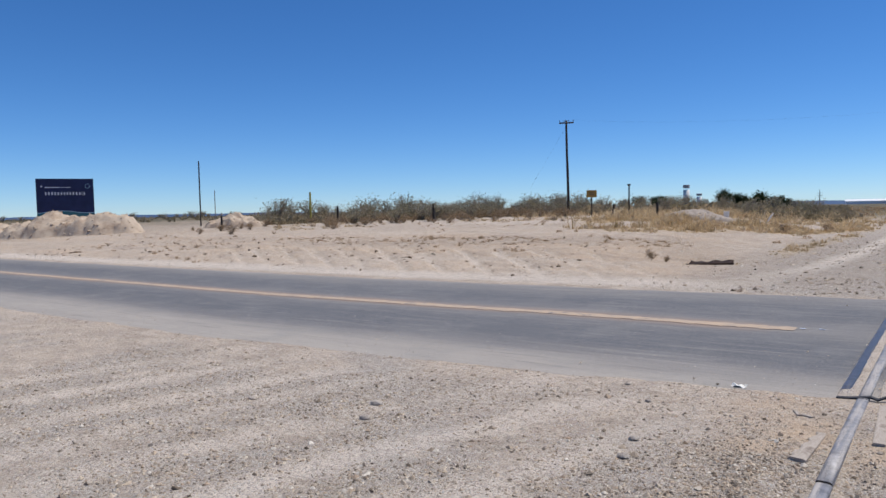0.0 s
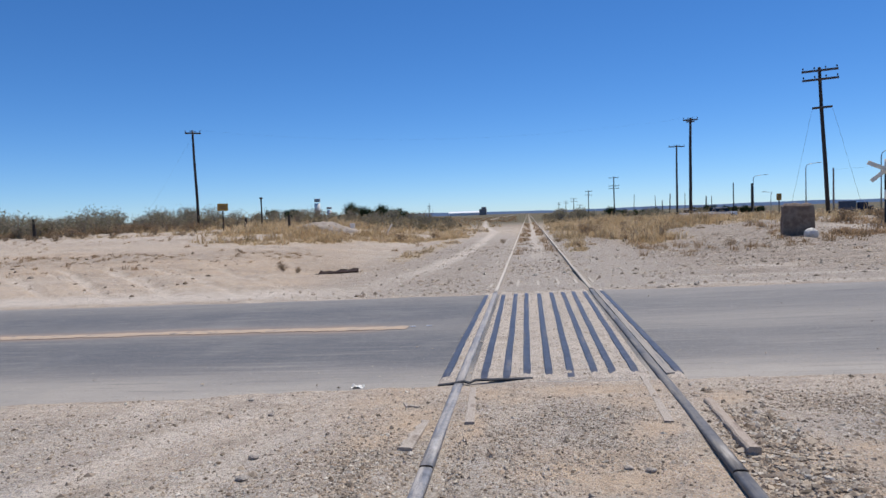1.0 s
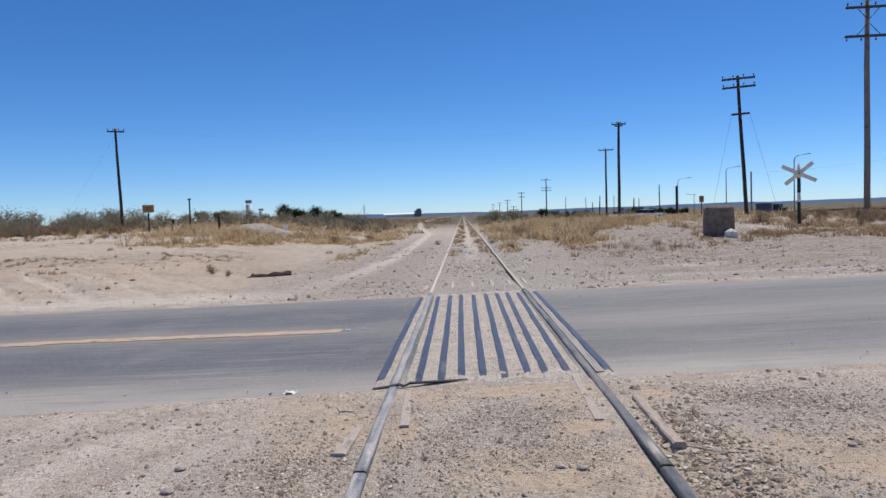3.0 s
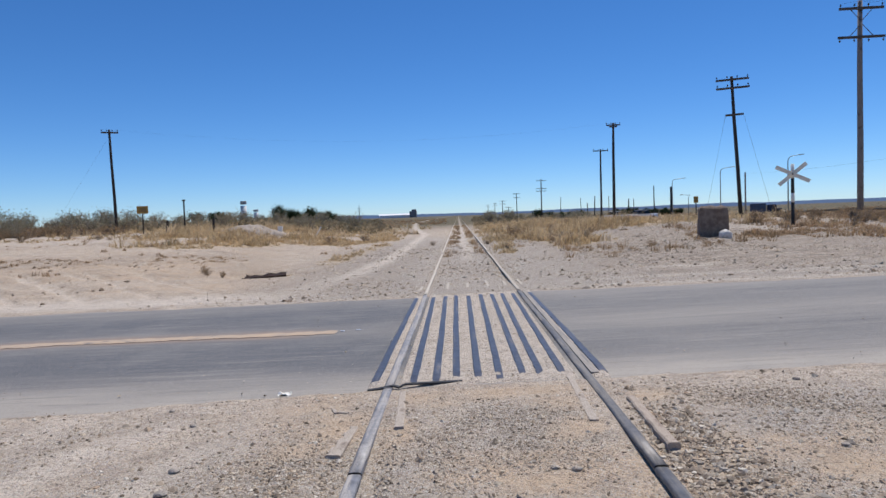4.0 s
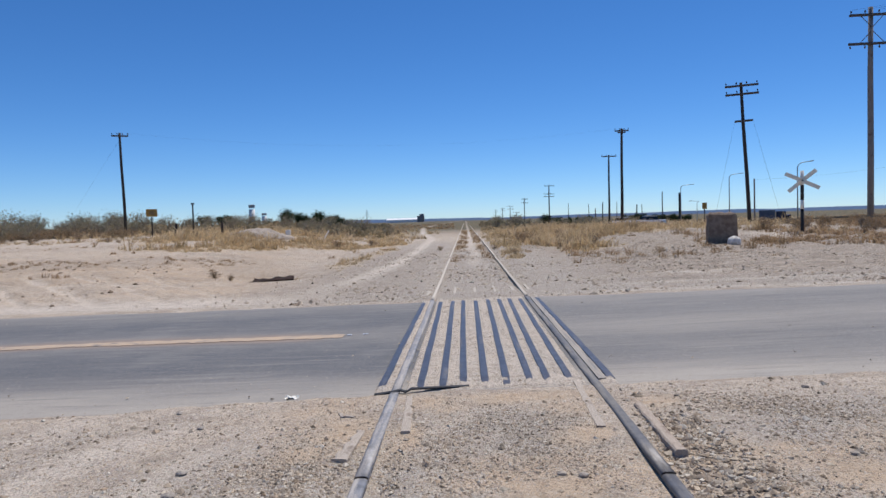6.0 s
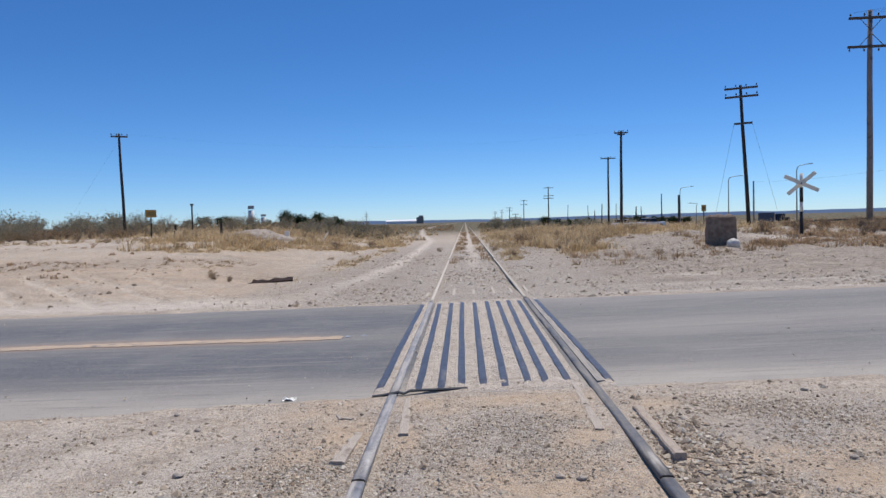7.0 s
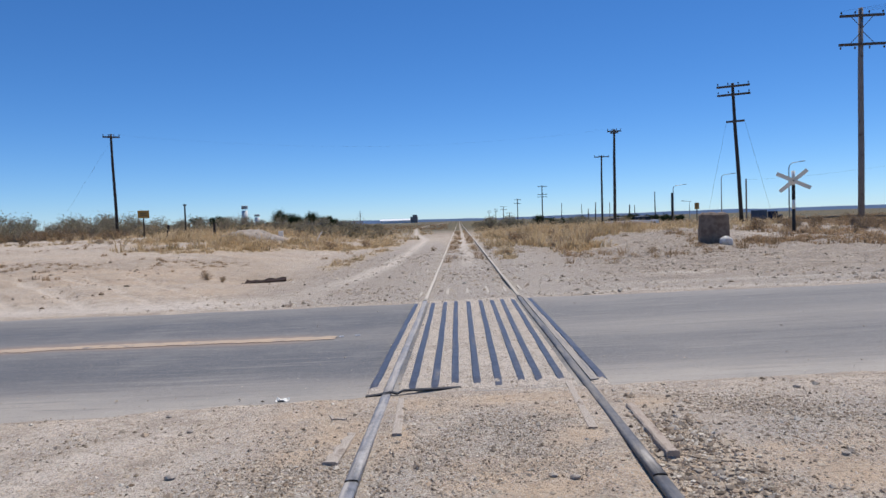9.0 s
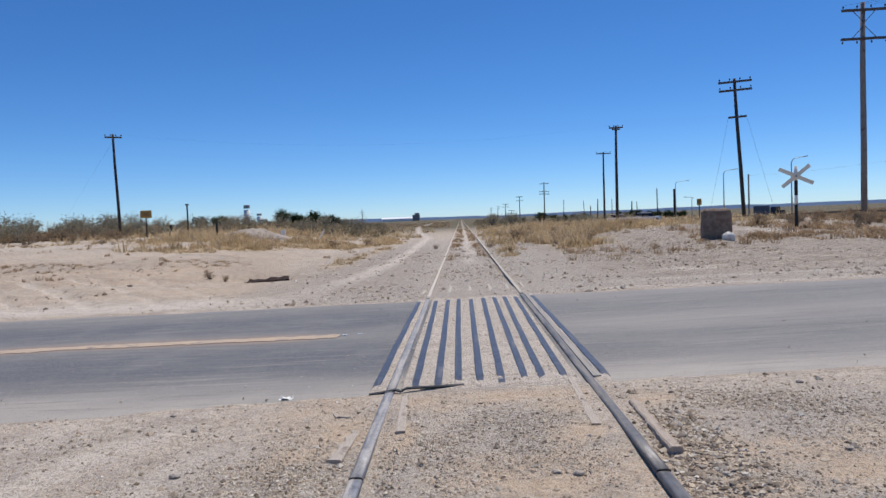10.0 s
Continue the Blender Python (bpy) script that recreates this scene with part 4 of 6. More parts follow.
# coarse ballast in drifts beside and between the rails
n = 80000
bx, by = rng.uniform(-2.3, 2.9, n), rng.uniform(2.5, 5.5, n)
out_r = smooth(bx, 0.92, 1.0) * smooth(1.55 - bx, 0, 0.35) * smooth(4.9 - by, 0, 0.8)
drift = 0.9 * smooth(0.42 - np.abs(by - 4.75 + 0.35 * (bx - 2.0)), 0, 0.3) * smooth(bx, 1.3, 1.7)
out_l = smooth(-bx, 0.95, 1.05) * smooth(1.75 + bx, 0, 0.5) * smooth(4.7 - by, 0, 1.0)
mid = 1.0 * smooth(0.42 - np.abs(bx - 0.28), 0, 0.25) * smooth(5.0 - by, 0, 0.6) * smooth(by, 3.3, 3.8) + 0.16 * smooth(0.8 - np.abs(bx), 0, 0.1)
grey = 0.9 * np.exp(-((bx + 0.25 - 0.3 * (by - 4.3)) / 0.24) ** 2 - ((by - 4.3) / 0.5) ** 4)
dense = np.maximum(np.maximum(np.maximum(out_r, drift), np.maximum(out_l, grey)), np.maximum(mid, 0.05)) * (0.2 + 0.8 * smooth(fractal(bx * 1.5, by * 1.5, 91), -0.45, 0.1))
dense = dense * (1 - 0.95 * bare_spots(bx, by))
ok = off_rails(bx, by) & (rng.random(n) < dense)
bx, by = bx[ok], by[ok]
scatter_stones("ballast", bx, by, np.clip(rng.lognormal(-4.6, 0.45, len(bx)), 0.004, 0.028) * np.where(np.abs(bx) < 0.85, 0.55, np.where(np.abs(bx - 1.2) < 0.3, 1.15, 0.68)), "coarse grey and brown ballast stones beside the rails", 0.25, CHIPS + ROCKS)
# finer gravel over the whole near shoulder
n = 240000
r = 2.6 + 11.6 * rng.random(n) ** 1.5
a = np.radians(rng.uniform(-80, 45, n))
gx, gy = np.sin(a) * r - 0.2, np.cos(a) * r
dense = (0.10 + 0.48 * drifts(gx, gy)) * (1 - 0.75 * bare_spots(gx, gy))
ok = off_rails(gx, gy) & (gy < near_edge(gx) - 0.02 + 0.15 * rng.normal(0, 1, n)) & (rng.random(n) < dense)
gx, gy = gx[ok], gy[ok]
scatter_stones("gravel", gx, gy, np.clip(rng.lognormal(-5.0, 0.5, len(gx)), 0.003, 0.03), "fine loose gravel scattered over dusty dirt", 0.25, CHIPS)
# coarser stones lie in drifts between the tyre tracks
n = 60000
gx, gy = rng.uniform(-9, 3.5, n), rng.uniform(1.6, 5.3, n)
dense = drifts(gx, gy)
ok = off_rails(gx, gy) & (rng.random(n) < (0.03 + 0.30 * dense) * np.where(gx > -1.2, 0.6, 1.0) * (1 - 0.95 * bare_spots(gx, gy)))
gx, gy = gx[ok], gy[ok]
scatter_stones("gravel", gx, gy, np.clip(rng.lognormal(-4.75, 0.42, len(gx)), 0.005, 0.024) * np.where(gx > -1.2, 0.72, 1.0), "coarser stones in drifts between the tyre tracks", 0.33, CHIPS + ROCKS)
# stones and grit across the road, thickest on the bank
n = 150000
gx, gy = rng.uniform(-36, 24, n), 12.2 + 24 * rng.random(n) ** 1.35
ok = off_rails(gx, gy) & (gy > far_edge(gx)) & (rng.random(n) < 0.10 * smooth(gx, -8, -3) + 0.02 + 0.88 * smooth(fractal(gx * 0.4, gy * 0.4, 99), -0.3, 0.4) * smooth(gx, -7, 2))
gx, gy = gx[ok], gy[ok]
scatter_stones("gravel", gx, gy, np.clip(rng.lognormal(-4.05, 0.55, len(gx)), 0.008, 0.085), "stones scattered over the bank across the road", 0.32, CHIPS)
# dark clods on the open slope
n = 330
gx, gy = rng.uniform(-42, -9, n), far_edge(-20) + rng.uniform(1.5, 12, n)
scatter_stones("clods", gx, gy, np.clip(rng.lognormal(-3.0, 0.45, n), 0.02, 0.12), "dark clods and stones on the open slope").data.materials[0] = M_CLOD
# loose grit on the asphalt
n = 3600
gx = rng.uniform(-16, 9, n)
gy = np.where(rng.random(n) < 0.7, near_edge(gx) - 0.1 + rng.random(n) ** 2.2 * 2.6, far_edge(gx) - rng.random(n) ** 2 * 3.5)
ok = off_rails(gx, gy)
gx, gy = gx[ok], gy[ok]
scatter_stones("grit", gx, gy, np.clip(rng.lognormal(-5.6, 0.5, len(gx)), 0.002, 0.014), "loose grit strewn over the asphalt", 0.25, CHIPS, lambda x, y: road_z(x) + 0.012 + 0.012 * smooth(np.abs(x), 1.5, 6))
n = 5200
gx, gy = rng.uniform(-1.08, 1.08, n), rng.uniform(5.6, 12.5, n)
ok = np.min(np.abs(gx[:, None] - np.array([(b_[0] + b_[1]) / 2 for b_ in BARS] + [-RAIL_X, RAIL_X])[None]), 1) > 0.05
gx, gy = gx[ok], gy[ok]
scatter_stones("grit", gx, gy, np.clip(rng.lognormal(-5.2, 0.45, len(gx)), 0.003, 0.016), "loose grit between the steel bars", 0.25, CHIPS, lambda x, y: x * CANT + 0.012)


def single_stone(x, y, size, material, label, name="stone", sx=1.0, sz=0.6):
    bm = bmesh.new()
    bmesh.ops.create_icosphere(bm, subdivisions=2, radius=size)
    o = Vector((x * 3.1, y * 1.7, size * 40))
    for v in bm.verts:
        d = v.co.normalized()
        v.co *= 1 + 0.30 * noise.noise(d * 1.3 + o) + 0.10 * noise.noise(d * 4 + o)
        v.co.x *= sx
        v.co.z *= sz
    low = min(v.co.z for v in bm.verts)
    ob = part(name, bm, material)
    ob.location = (x, y, at_ground(x, y) - low * 0.55)
    return tagged(ob, label, "stone", "loose stones")


M_STONE_GREY = plain_material("grey_stone", (0.33, 0.28, 0.235), (0.43, 0.375, 0.32), 60, 0.9, 0, 0.6)
M_STONE_TAN = plain_material("tan_stone", (0.40, 0.34, 0.28), (0.50, 0.43, 0.36), 30, 0.9, 0, 0.6)
for x, y, s, mt in ((-2.0, 3.77, 0.042, M_STONE_TAN), (-1.93, 3.42, 0.045, M_STONE_GREY), (-2.25, 4.7, 0.03, M_STONE_GREY), (-4.1, 3.55, 0.06, M_STONE_TAN), (-3.9, 3.2, 0.05, M_STONE_GREY),
                    (-5.2, 3.15, 0.05, M_STONE_TAN), (0.42, 3.62, 0.035, M_STONE_GREY), (0.30, 3.66, 0.03, M_STONE_TAN), (2.45, 5.2, 0.035, M_STONE_GREY), (2.0, 3.7, 0.03, M_STONE_GREY), (-2.6, 5.15, 0.03, M_STONE_GREY)):
    single_stone(x, y, s * 0.72, mt, "small tan stone lying on gravel" if mt is M_STONE_TAN else "small dark grey stone lying on gravel", sx=1.25)


def build_litter():
    bm = bmesh.new()
    bmesh.ops.create_grid(bm, x_segments=8, y_segments=5, size=0.5)
    for v in bm.verts:
        v.co = Vector((v.co.x * 0.12, v.co.y * 0.08, 0.02 + 0.022 * noise.noise(v.co * 4 + Vector((3, 1, 0))) + 0.012 * noise.noise(v.co * 9)))
    bmesh.ops.solidify(bm, geom=bm.faces[:], thickness=0.002)
    ob = part("paper_litter", bm, M_WHITE)
    ob.location = (-1.78, 5.56, at_ground(-1.78, 5.56))
    tagged(ob, "crumpled white paper scrap at the asphalt's edge", "litter")


build_litter()


# ---------------------------------------------------------------- heaps, drain and block
def heap(name, x, y, lumps, size, material, label, seed=1, rough=0.12, pieces=300, piece=-2.6):
    """A heap of soil: lumps are (dx, dy, radius, height) on one sheet that ends under the ground."""
    n = 110
    gx, gy = np.meshgrid(np.linspace(-size, size, n), np.linspace(-size * 0.8, size * 0.8, n))
    h = np.zeros_like(gx)
    for dx, dy, r, k in lumps:
        q = np.hypot(gx - dx, (gy - dy) * 1.1) / r
        h = np.maximum(h, k * np.clip(1.15 - q, 0, 1) ** 0.55 * smooth(1.2 - q, 0, 0.35))
    h = h * (1 + rough * 1.6 * fractal(gx * 1.1, gy * 1.1, seed)) + smooth(h, 0.02, 0.4) * rough * (fractal(gx * 2.3, gy * 2.3, seed + 4) + 0.7 * np.abs(fractal(gx * 3.6, gy * 3.6, seed + 8)) + 0.45 * fractal(gx * 9, gy * 9, seed + 12))
    z = ground_z(gx + x, gy + y)
    Z = z + h - 0.12 * (1 - smooth(h, 0, 0.15))
    idx = np.arange(n * n).reshape(n, n)
    f = np.stack([idx[:-1, :-1], idx[:-1, 1:], idx[1:, 1:], idx[1:, :-1]], -1).reshape(-1, 4)
    ob = new(name, raw_mesh(name, np.stack([gx + x, gy + y, Z], -1).reshape(-1, 3), f, material, flat=False))
    hit = np.argwhere(h > 0.06)
    hit = hit[rng.integers(0, len(hit), pieces)]
    px, py, pz = (gx + x)[hit[:, 0], hit[:, 1]], (gy + y)[hit[:, 0], hit[:, 1]], Z[hit[:, 0], hit[:, 1]]
    rubble = scatter_stones("rubble", px, py, np.clip(rng.lognormal(piece, 0.6, len(px)), 0.03, 0.3), "", 0.6, ROCKS, lambda a, b: pz)
    rubble.data.materials[0] = material
    rubble.parent = ob
    return tagged(ob, label, "soil heap")


hx, hy = place(-66.2, 63)
heap("soil_heap", hx, hy, [(-2.6, -0.2, 2.6, 1.75), (-4.6, -1.3, 2.4, 1.3), (-1.2, 0.4, 2.0, 1.55), (0.9, 0.9, 1.9, 1.6), (2.3, 1.6, 1.9, 1.65), (0.0, 0.6, 1.8, 1.4), (-7.1, -1.8, 2.8, 1.25), (-9.6, -2.5, 2.6, 1.25), (3.8, 2.6, 1.4, 1.2)], 11, M_PILE, "heap of pale excavated soil in front of the billboard", 3, 0.20, 1400, -3.0)
hx, hy = place(-54.3, 63)
heap("soil_heap", hx, hy, [(0, 0, 1.7, 1.0), (-1.4, -0.6, 1.5, 0.7), (1.3, 0.6, 1.3, 0.55)], 6, M_PILE, "low heap of pale soil beside a shrub", 7, 0.24, 320, -3.2)
hx, hy = place(-16.9, 47)
heap("spoil_heap", hx, hy, [(0, 0, 1.7, 0.62), (-1.0, 0.2, 1.3, 0.42), (1.2, 0.2, 1.2, 0.36)], 4, M_PILE_GREY, "low heap of grey gravel among dry grass", 11, 0.06, 160, -3.7)
hx, hy = place(14.5, 62)
heap("soil_heap", hx, hy, [(0, 0, 2.2, 0.35), (2.2, 0, 2.0, 0.25)], 6, M_PILE, "low heap of pale soil in dry grass", 13)


def rusty_sheet(w, d, seed):
    """A crumpled sheet of steel with a folded edge."""
    bm = bmesh.new()
    bmesh.ops.create_grid(bm, x_segments=14, y_segments=6, size=0.5)
    for v in bm.verts:
        u, t = v.co.x, v.co.y
        z = 0.05 * noise.noise(Vector((u * 3, t * 2, seed))) + 0.025 * noise.noise(Vector((u * 9, t * 6, seed))) + 0.02 * math.sin(u * 20)
        v.co = Vector((u * w * (1 + 0.1 * noise.noise(Vector((t * 4, seed, 0)))), t * d * (1 + 0.25 * noise.noise(Vector((u * 5, seed, 3)))), z - 0.10 * max(0, -t - 0.3) * 4))
    bmesh.ops.solidify(bm, geom=bm.faces[:], thickness=0.02)
    return bm


def build_drain():
    x, y = -6.3, 20.45
    z = at_ground(x, y)
    d = thing("drain_cover", pose(x, y, z, 0, 0, 6), "crumpled rusty steel sheets lying over a ditch", "drain")
    a = part("sheet", rusty_sheet(1.25, 0.62, 3), M_RUST, d, "dark rusty bent steel sheet")
    a.matrix_basis = pose(0.06, 0.16, 0.13, 7, -3, 0)
    b = part("sheet", rusty_sheet(0.62, 0.34, 8), M_RUST, d, "dark rusty bent steel sheet")
    b.matrix_basis = pose(-0.30, -0.24, 0.05, 12, 2, -5)
    bm = bmesh.new()
    tube(bm, [(-0.64, -0.05, 0.03), (-0.2, -0.02, 0.06), (0.25, -0.06, 0.09), (0.74, -0.02, 0.13)], [0.05, 0.06, 0.05, 0.03], 8)
    part("pipe", bm, M_RUST, d, "dark rusty steel pipe", True)


build_drain()


def build_block():
    x, y = place(20.35, 26.5)
    z = at_ground(x, y)
    bm = bmesh.new()
    bmesh.ops.create_cube(bm, size=1)
    bmesh.ops.subdivide_edges(bm, edges=bm.edges[:], cuts=9, use_grid_fill=True)
    for v in bm.verts:
        c = v.co.copy()
        top = c.z > 0.4
        v.co = Vector((c.x * 0.98 * (1 - 0.05 * (c.z + 0.5)), c.y * 0.9, (c.z + 0.5) * 1.13))
        # rounded, broken edges and an uneven top
        k = max(abs(c.x), abs(c.y)) * 2
        v.co.z -= 0.10 * max(0, k - 0.8) * 5 * (c.z + 0.5) ** 6 * 0.8
        n1 = noise.noise(c * 2.2 + Vector((4, 2, 9)))
        v.co += Vector((c.x, c.y, 0)).normalized() * 0.05 * n1 if c.xy.length > 0.01 else Vector()
        if top:
            v.co.z += 0.06 * noise.noise(Vector((c.x * 3.2, c.y * 3, 2))) + 0.03 * noise.noise(Vector((c.x * 9, c.y * 9, 2)))
        if abs(c.x - 0.05) < 0.06 and c.y < -0.4:
            v.co.y += 0.02
    ob = part("concrete_block", bm, M_CONCRETE)
    ob.matrix_basis = pose(x, y, z - 0.05, 0, 0, -14)
    tagged(ob, "rough brown concrete block with a broken top on gravel", "concrete block")
    sx, sy = place(21.25, 25.4)
    single_stone(sx, sy, 0.21, M_STONE_WHITE, "white boulder leaning against the concrete block", "boulder", 1.15, 0.95)


build_block()


# ---------------------------------------------------------------- poles and signs
def insulator(parent, x, y, z, hang=False):
    bm = bmesh.new()
    s = -1 if hang else 1
    tube(bm, [(x, y, z), (x, y, z + s * 0.07)], 0.012, 5)
    tube(bm, [(x, y, z + s * 0.06), (x, y, z + s * 0.08), (x, y, z + s * 0.12), (x, y, z + s * 0.17)], [0.025, 0.05, 0.038, 0.02], 8)
    return part("insulator", bm, M_GLASS, parent)


def utility_pole(az, r, height, radius, arms, lean=(0, 0), turn=0.0, material=None, label="", braces=False, group="utility poles along the track", rise=0.0):
    """arms: (height, half width, insulators, hanging)."""
    x, y = place(az, r)
    z = at_ground(x, y)
    height += rise
    arms = [(a + rise, b, c, d) for a, b, c, d in arms]
    p = thing("utility_pole", pose(x, y, z, lean[1], lean[0], turn), label, "utility pole", group)
    bm = bmesh.new()
    tube(bm, [(0, 0, -0.4), (0.01, 0, height * 0.35), (-0.015, 0, height * 0.7), (0, 0, height)], [radius, radius * 0.93, radius * 0.82, radius * 0.7], 10)
    part("pole", bm, material or M_POLE, p, "", True)
    for h, half, pins, hang in arms:
        bm = bmesh.new()
        box(bm, half * 2, 0.10, 0.12, Matrix.Translation((0, -radius * 0.9, h)), 0.01)
        arm = part("crossarm", bm, M_ARM, p)
        for k in range(pins):
            ix = -half * 0.93 + 2 * half * 0.93 * k / max(1, pins - 1)
            insulator(arm, ix, -radius * 0.9, h + (-0.06 if hang else 0.06), hang)
        if braces:
            for s in (-1, 1):
                bb = bmesh.new()
                tube(bb, [(s * half * 0.5, -radius * 0.9, h - 0.04 + (0.1 if hang else 0)), (s * 0.04, -radius * 0.9, h + half * (0.55 if hang else -0.55))], 0.018, 5)
                part("brace", bb, M_ARM, p)
    return p


pole_l = utility_pole(-26.9, 60, 8.2, 0.125, [(7.95, 0.62, 4, False)], (-1.0, 0), 35, label="dark tarred wooden pole with one short crossarm among shrubs")
pole_b = utility_pole(12.85, 64, 8.55, 0.14, [(8.35, 0.62, 4, False), (8.2, 0.35, 2, False)], (0.7, 0), -15, label="dark tarred wooden pole with short double crossarms in dry grass", rise=0.49)
utility_pole(11.85, 86, 8.45, 0.13, [(8.25, 0.9, 4, False)], (0.4, 0), -8, label="dark wooden pole with one crossarm in dry grass", rise=0.5)
utility_pole(7.0, 165, 8.6, 0.16, [(8.3, 1.1, 4, False), (6.4, 1.2, 4, False), (5.8, 1.2, 4, False)], (0.3, 0), 0, label="dark wooden pole with three crossarms beside the track", rise=1.3)
pole_d = utility_pole(22.38, 45, 8.3, 0.12, [(8.1, 0.95, 4, False), (7.6, 0.95, 4, False), (6.0, 0.52, 0, False)], (-2.9, 0), -6, label="leaning dark wooden pole with three crossarms and guy wires", rise=0.23)
pole_e = utility_pole(30.25, 40, 10.65, 0.15, [(10.25, 1.05, 4, False), (8.85, 1.1, 4, True)], (0.2, 0), -4, M_POLE_GREY, "tall grey wooden power pole with two braced crossarms", True, rise=0.08)


def guy_wires():
    gx, gy = place(-31.6, 57)
    bm = bmesh.new()
    tube(bm, [Vector((0, 0, 7.7)), pole_l.matrix_basis.inverted() @ Vector((gx, gy, at_ground(gx, gy) - 0.1))], 0.004, 4)
    part("guy_wire", bm, M_WIRE, pole_l, "thin steel guy wire")
    for tx, az, r in ((-0.52, 19.75, 44), (0.52, 24.7, 46)):
        gx, gy = place(az, r)
        gz = at_ground(gx, gy)
        m = pole_d.matrix_basis.inverted()
        bm = bmesh.new()
        tube(bm, [Vector((tx, -0.1, 6.23)), m @ Vector((gx, gy, gz - 0.1))], 0.006, 4)
        part("guy_wire", bm, M_WIRE, pole_d, "thin steel guy wire")


guy_wires()


def wire(points, sag, name="overhead_wire", label="thin sagging overhead wire between the poles", r=0.004):
    a, b = Vector(points[0]), Vector(points[1])
    bm = bmesh.new()
    tube(bm, [a.lerp(b, k / 14) - Vector((0, 0, sag * 4 * (k / 14) * (1 - k / 14))) for k in range(15)], r, 4)
    tagged(part(name, bm, M_WIRE), label, "wire", "overhead wires")


# small posts and far poles: bearing, distance, height, radius, crossarm half width
for az, r, h, rad, arm in ((4.95, 190, 7.5, 0.13, 0.9), (3.75, 260, 7.0, 0.15, 1.3), (4.25, 260, 4.6, 0.15, 1.3), (3.1, 330, 7.4, 0.16, 1.0), (2.55, 420, 8.0, 0.2, 1.2), (8.55, 280, 8.0, 0.14, 0),
                           (10.25, 240, 6.6, 0.13, 0), (10.75, 250, 5.0, 0.2, 0), (11.3, 230, 6.8, 0.2, 0), (12.45, 260, 7.4, 0.14, 0), (14.0, 240, 5.8, 0.25, 0), (14.45, 230, 5.6, 0.14, 0), (16.0, 150, 6.8, 0.13, 0)):
    utility_pole(az, r, h, rad, [(h - 0.25, arm, 4, False), (h - 1.3, arm, 4, False)] if arm else [], (rnd.uniform(-2.0, 2.0), 0), 0, label="distant dark wooden pole beside the railway" if arm else "distant bare dark post in the plain", group="distant poles")


def post(name, az, r, height, radius, material, label, category="post", lean=0.0, cap=None):
    x, y = place(az, r)
    bm = bmesh.new()
    tube(bm, [(0, 0, -0.3), (0, 0, height * 0.5), (0, 0, height)], [radius, radius, radius * 0.92], 8)
    if cap:
        box(bm, radius * 3.2, radius * 3.2, cap, Matrix.Translation((0, 0, height - cap * 0.4)), 0.01)
    ob = part(name, bm, material)
    ob.matrix_basis = pose(x, y, at_ground(x, y), 0, lean, 0)
    return tagged(ob, label, category, "posts in the plain")


post("steel_post", -57.0, 68, 6.1, 0.065, M_POLE, "tall thin dark post standing on the open plain")
post("steel_post", -55.85, 82, 3.75, 0.045, M_POLE_GREY, "thin grey post on the open plain")
post("yellow_post", -48.4, 66, 2.95, 0.10, M_YELLOW_POST, "yellow painted marker post among low shrubs", "marker post")
post("wooden_post", -55.45, 62, 1.1, 0.09, M_POLE, "short dark wooden post on the plain")
post("wooden_post", -38.2, 58, 1.6, 0.10, M_POLE, "short dark wooden post in front of shrubs")
post("wooden_post", -46.2, 62, 1.5, 0.09, M_POLE, "short dark wooden post in front of shrubs")
post("wooden_post", -22.05, 62, 2.55, 0.07, M_POLE, "dark post with a small cap among scrub", cap=0.14)
post("wooden_post", -23.4, 50, 1.0, 0.09, M_POLE, "short dark leaning wooden post in dry grass", lean=6)
post("wooden_post", -19.9, 50, 1.1, 0.09, M_POLE, "short dark wooden post in dry grass")
post("white_post", -11.9, 52, 0.8, 0.05, M_WHITE, "leaning white post in dry grass", lean=32)
post("steel_post", 22.72, 62, 3.83, 0.07, M_POLE_GREY, "thin grey steel post beside the far road")


def build_yellow_sign(az, r, w, h, top, label, turn=0.0):
    x, y = place(az, r)
    s = thing("road_sign", pose(x, y, at_ground(x, y), 0, 0, turn), label, "sign", "yellow signs")
    bm = bmesh.new()
    tube(bm, [(0, 0, -0.3), (0, 0, top)], 0.045, 8)
    part("post", bm, M_POLE, s)
    bm = bmesh.new()
    box(bm, w, 0.03, h, Matrix.Translation((0, -0.06, top - h / 2)), 0.008)
    panel = part("panel", bm, M_YELLOW, s, "faded yellow panel")
    bm = bmesh.new()
    for k in range(2):
        box(bm, w * 0.55, 0.004, h * 0.10, Matrix.Translation((0, -0.078, top - h * (0.38 + 0.26 * k))))
    part("lettering", bm, M_ARM, panel, "dark bars of lettering")


build_yellow_sign(-25.05, 55, 0.78, 0.56, 2.05, "faded yellow rectangular sign on a dark post in grass", 25)
build_yellow_sign(19.15, 70, 0.42, 0.62, 2.26, "small faded yellow sign on a post beside the far road", -19)


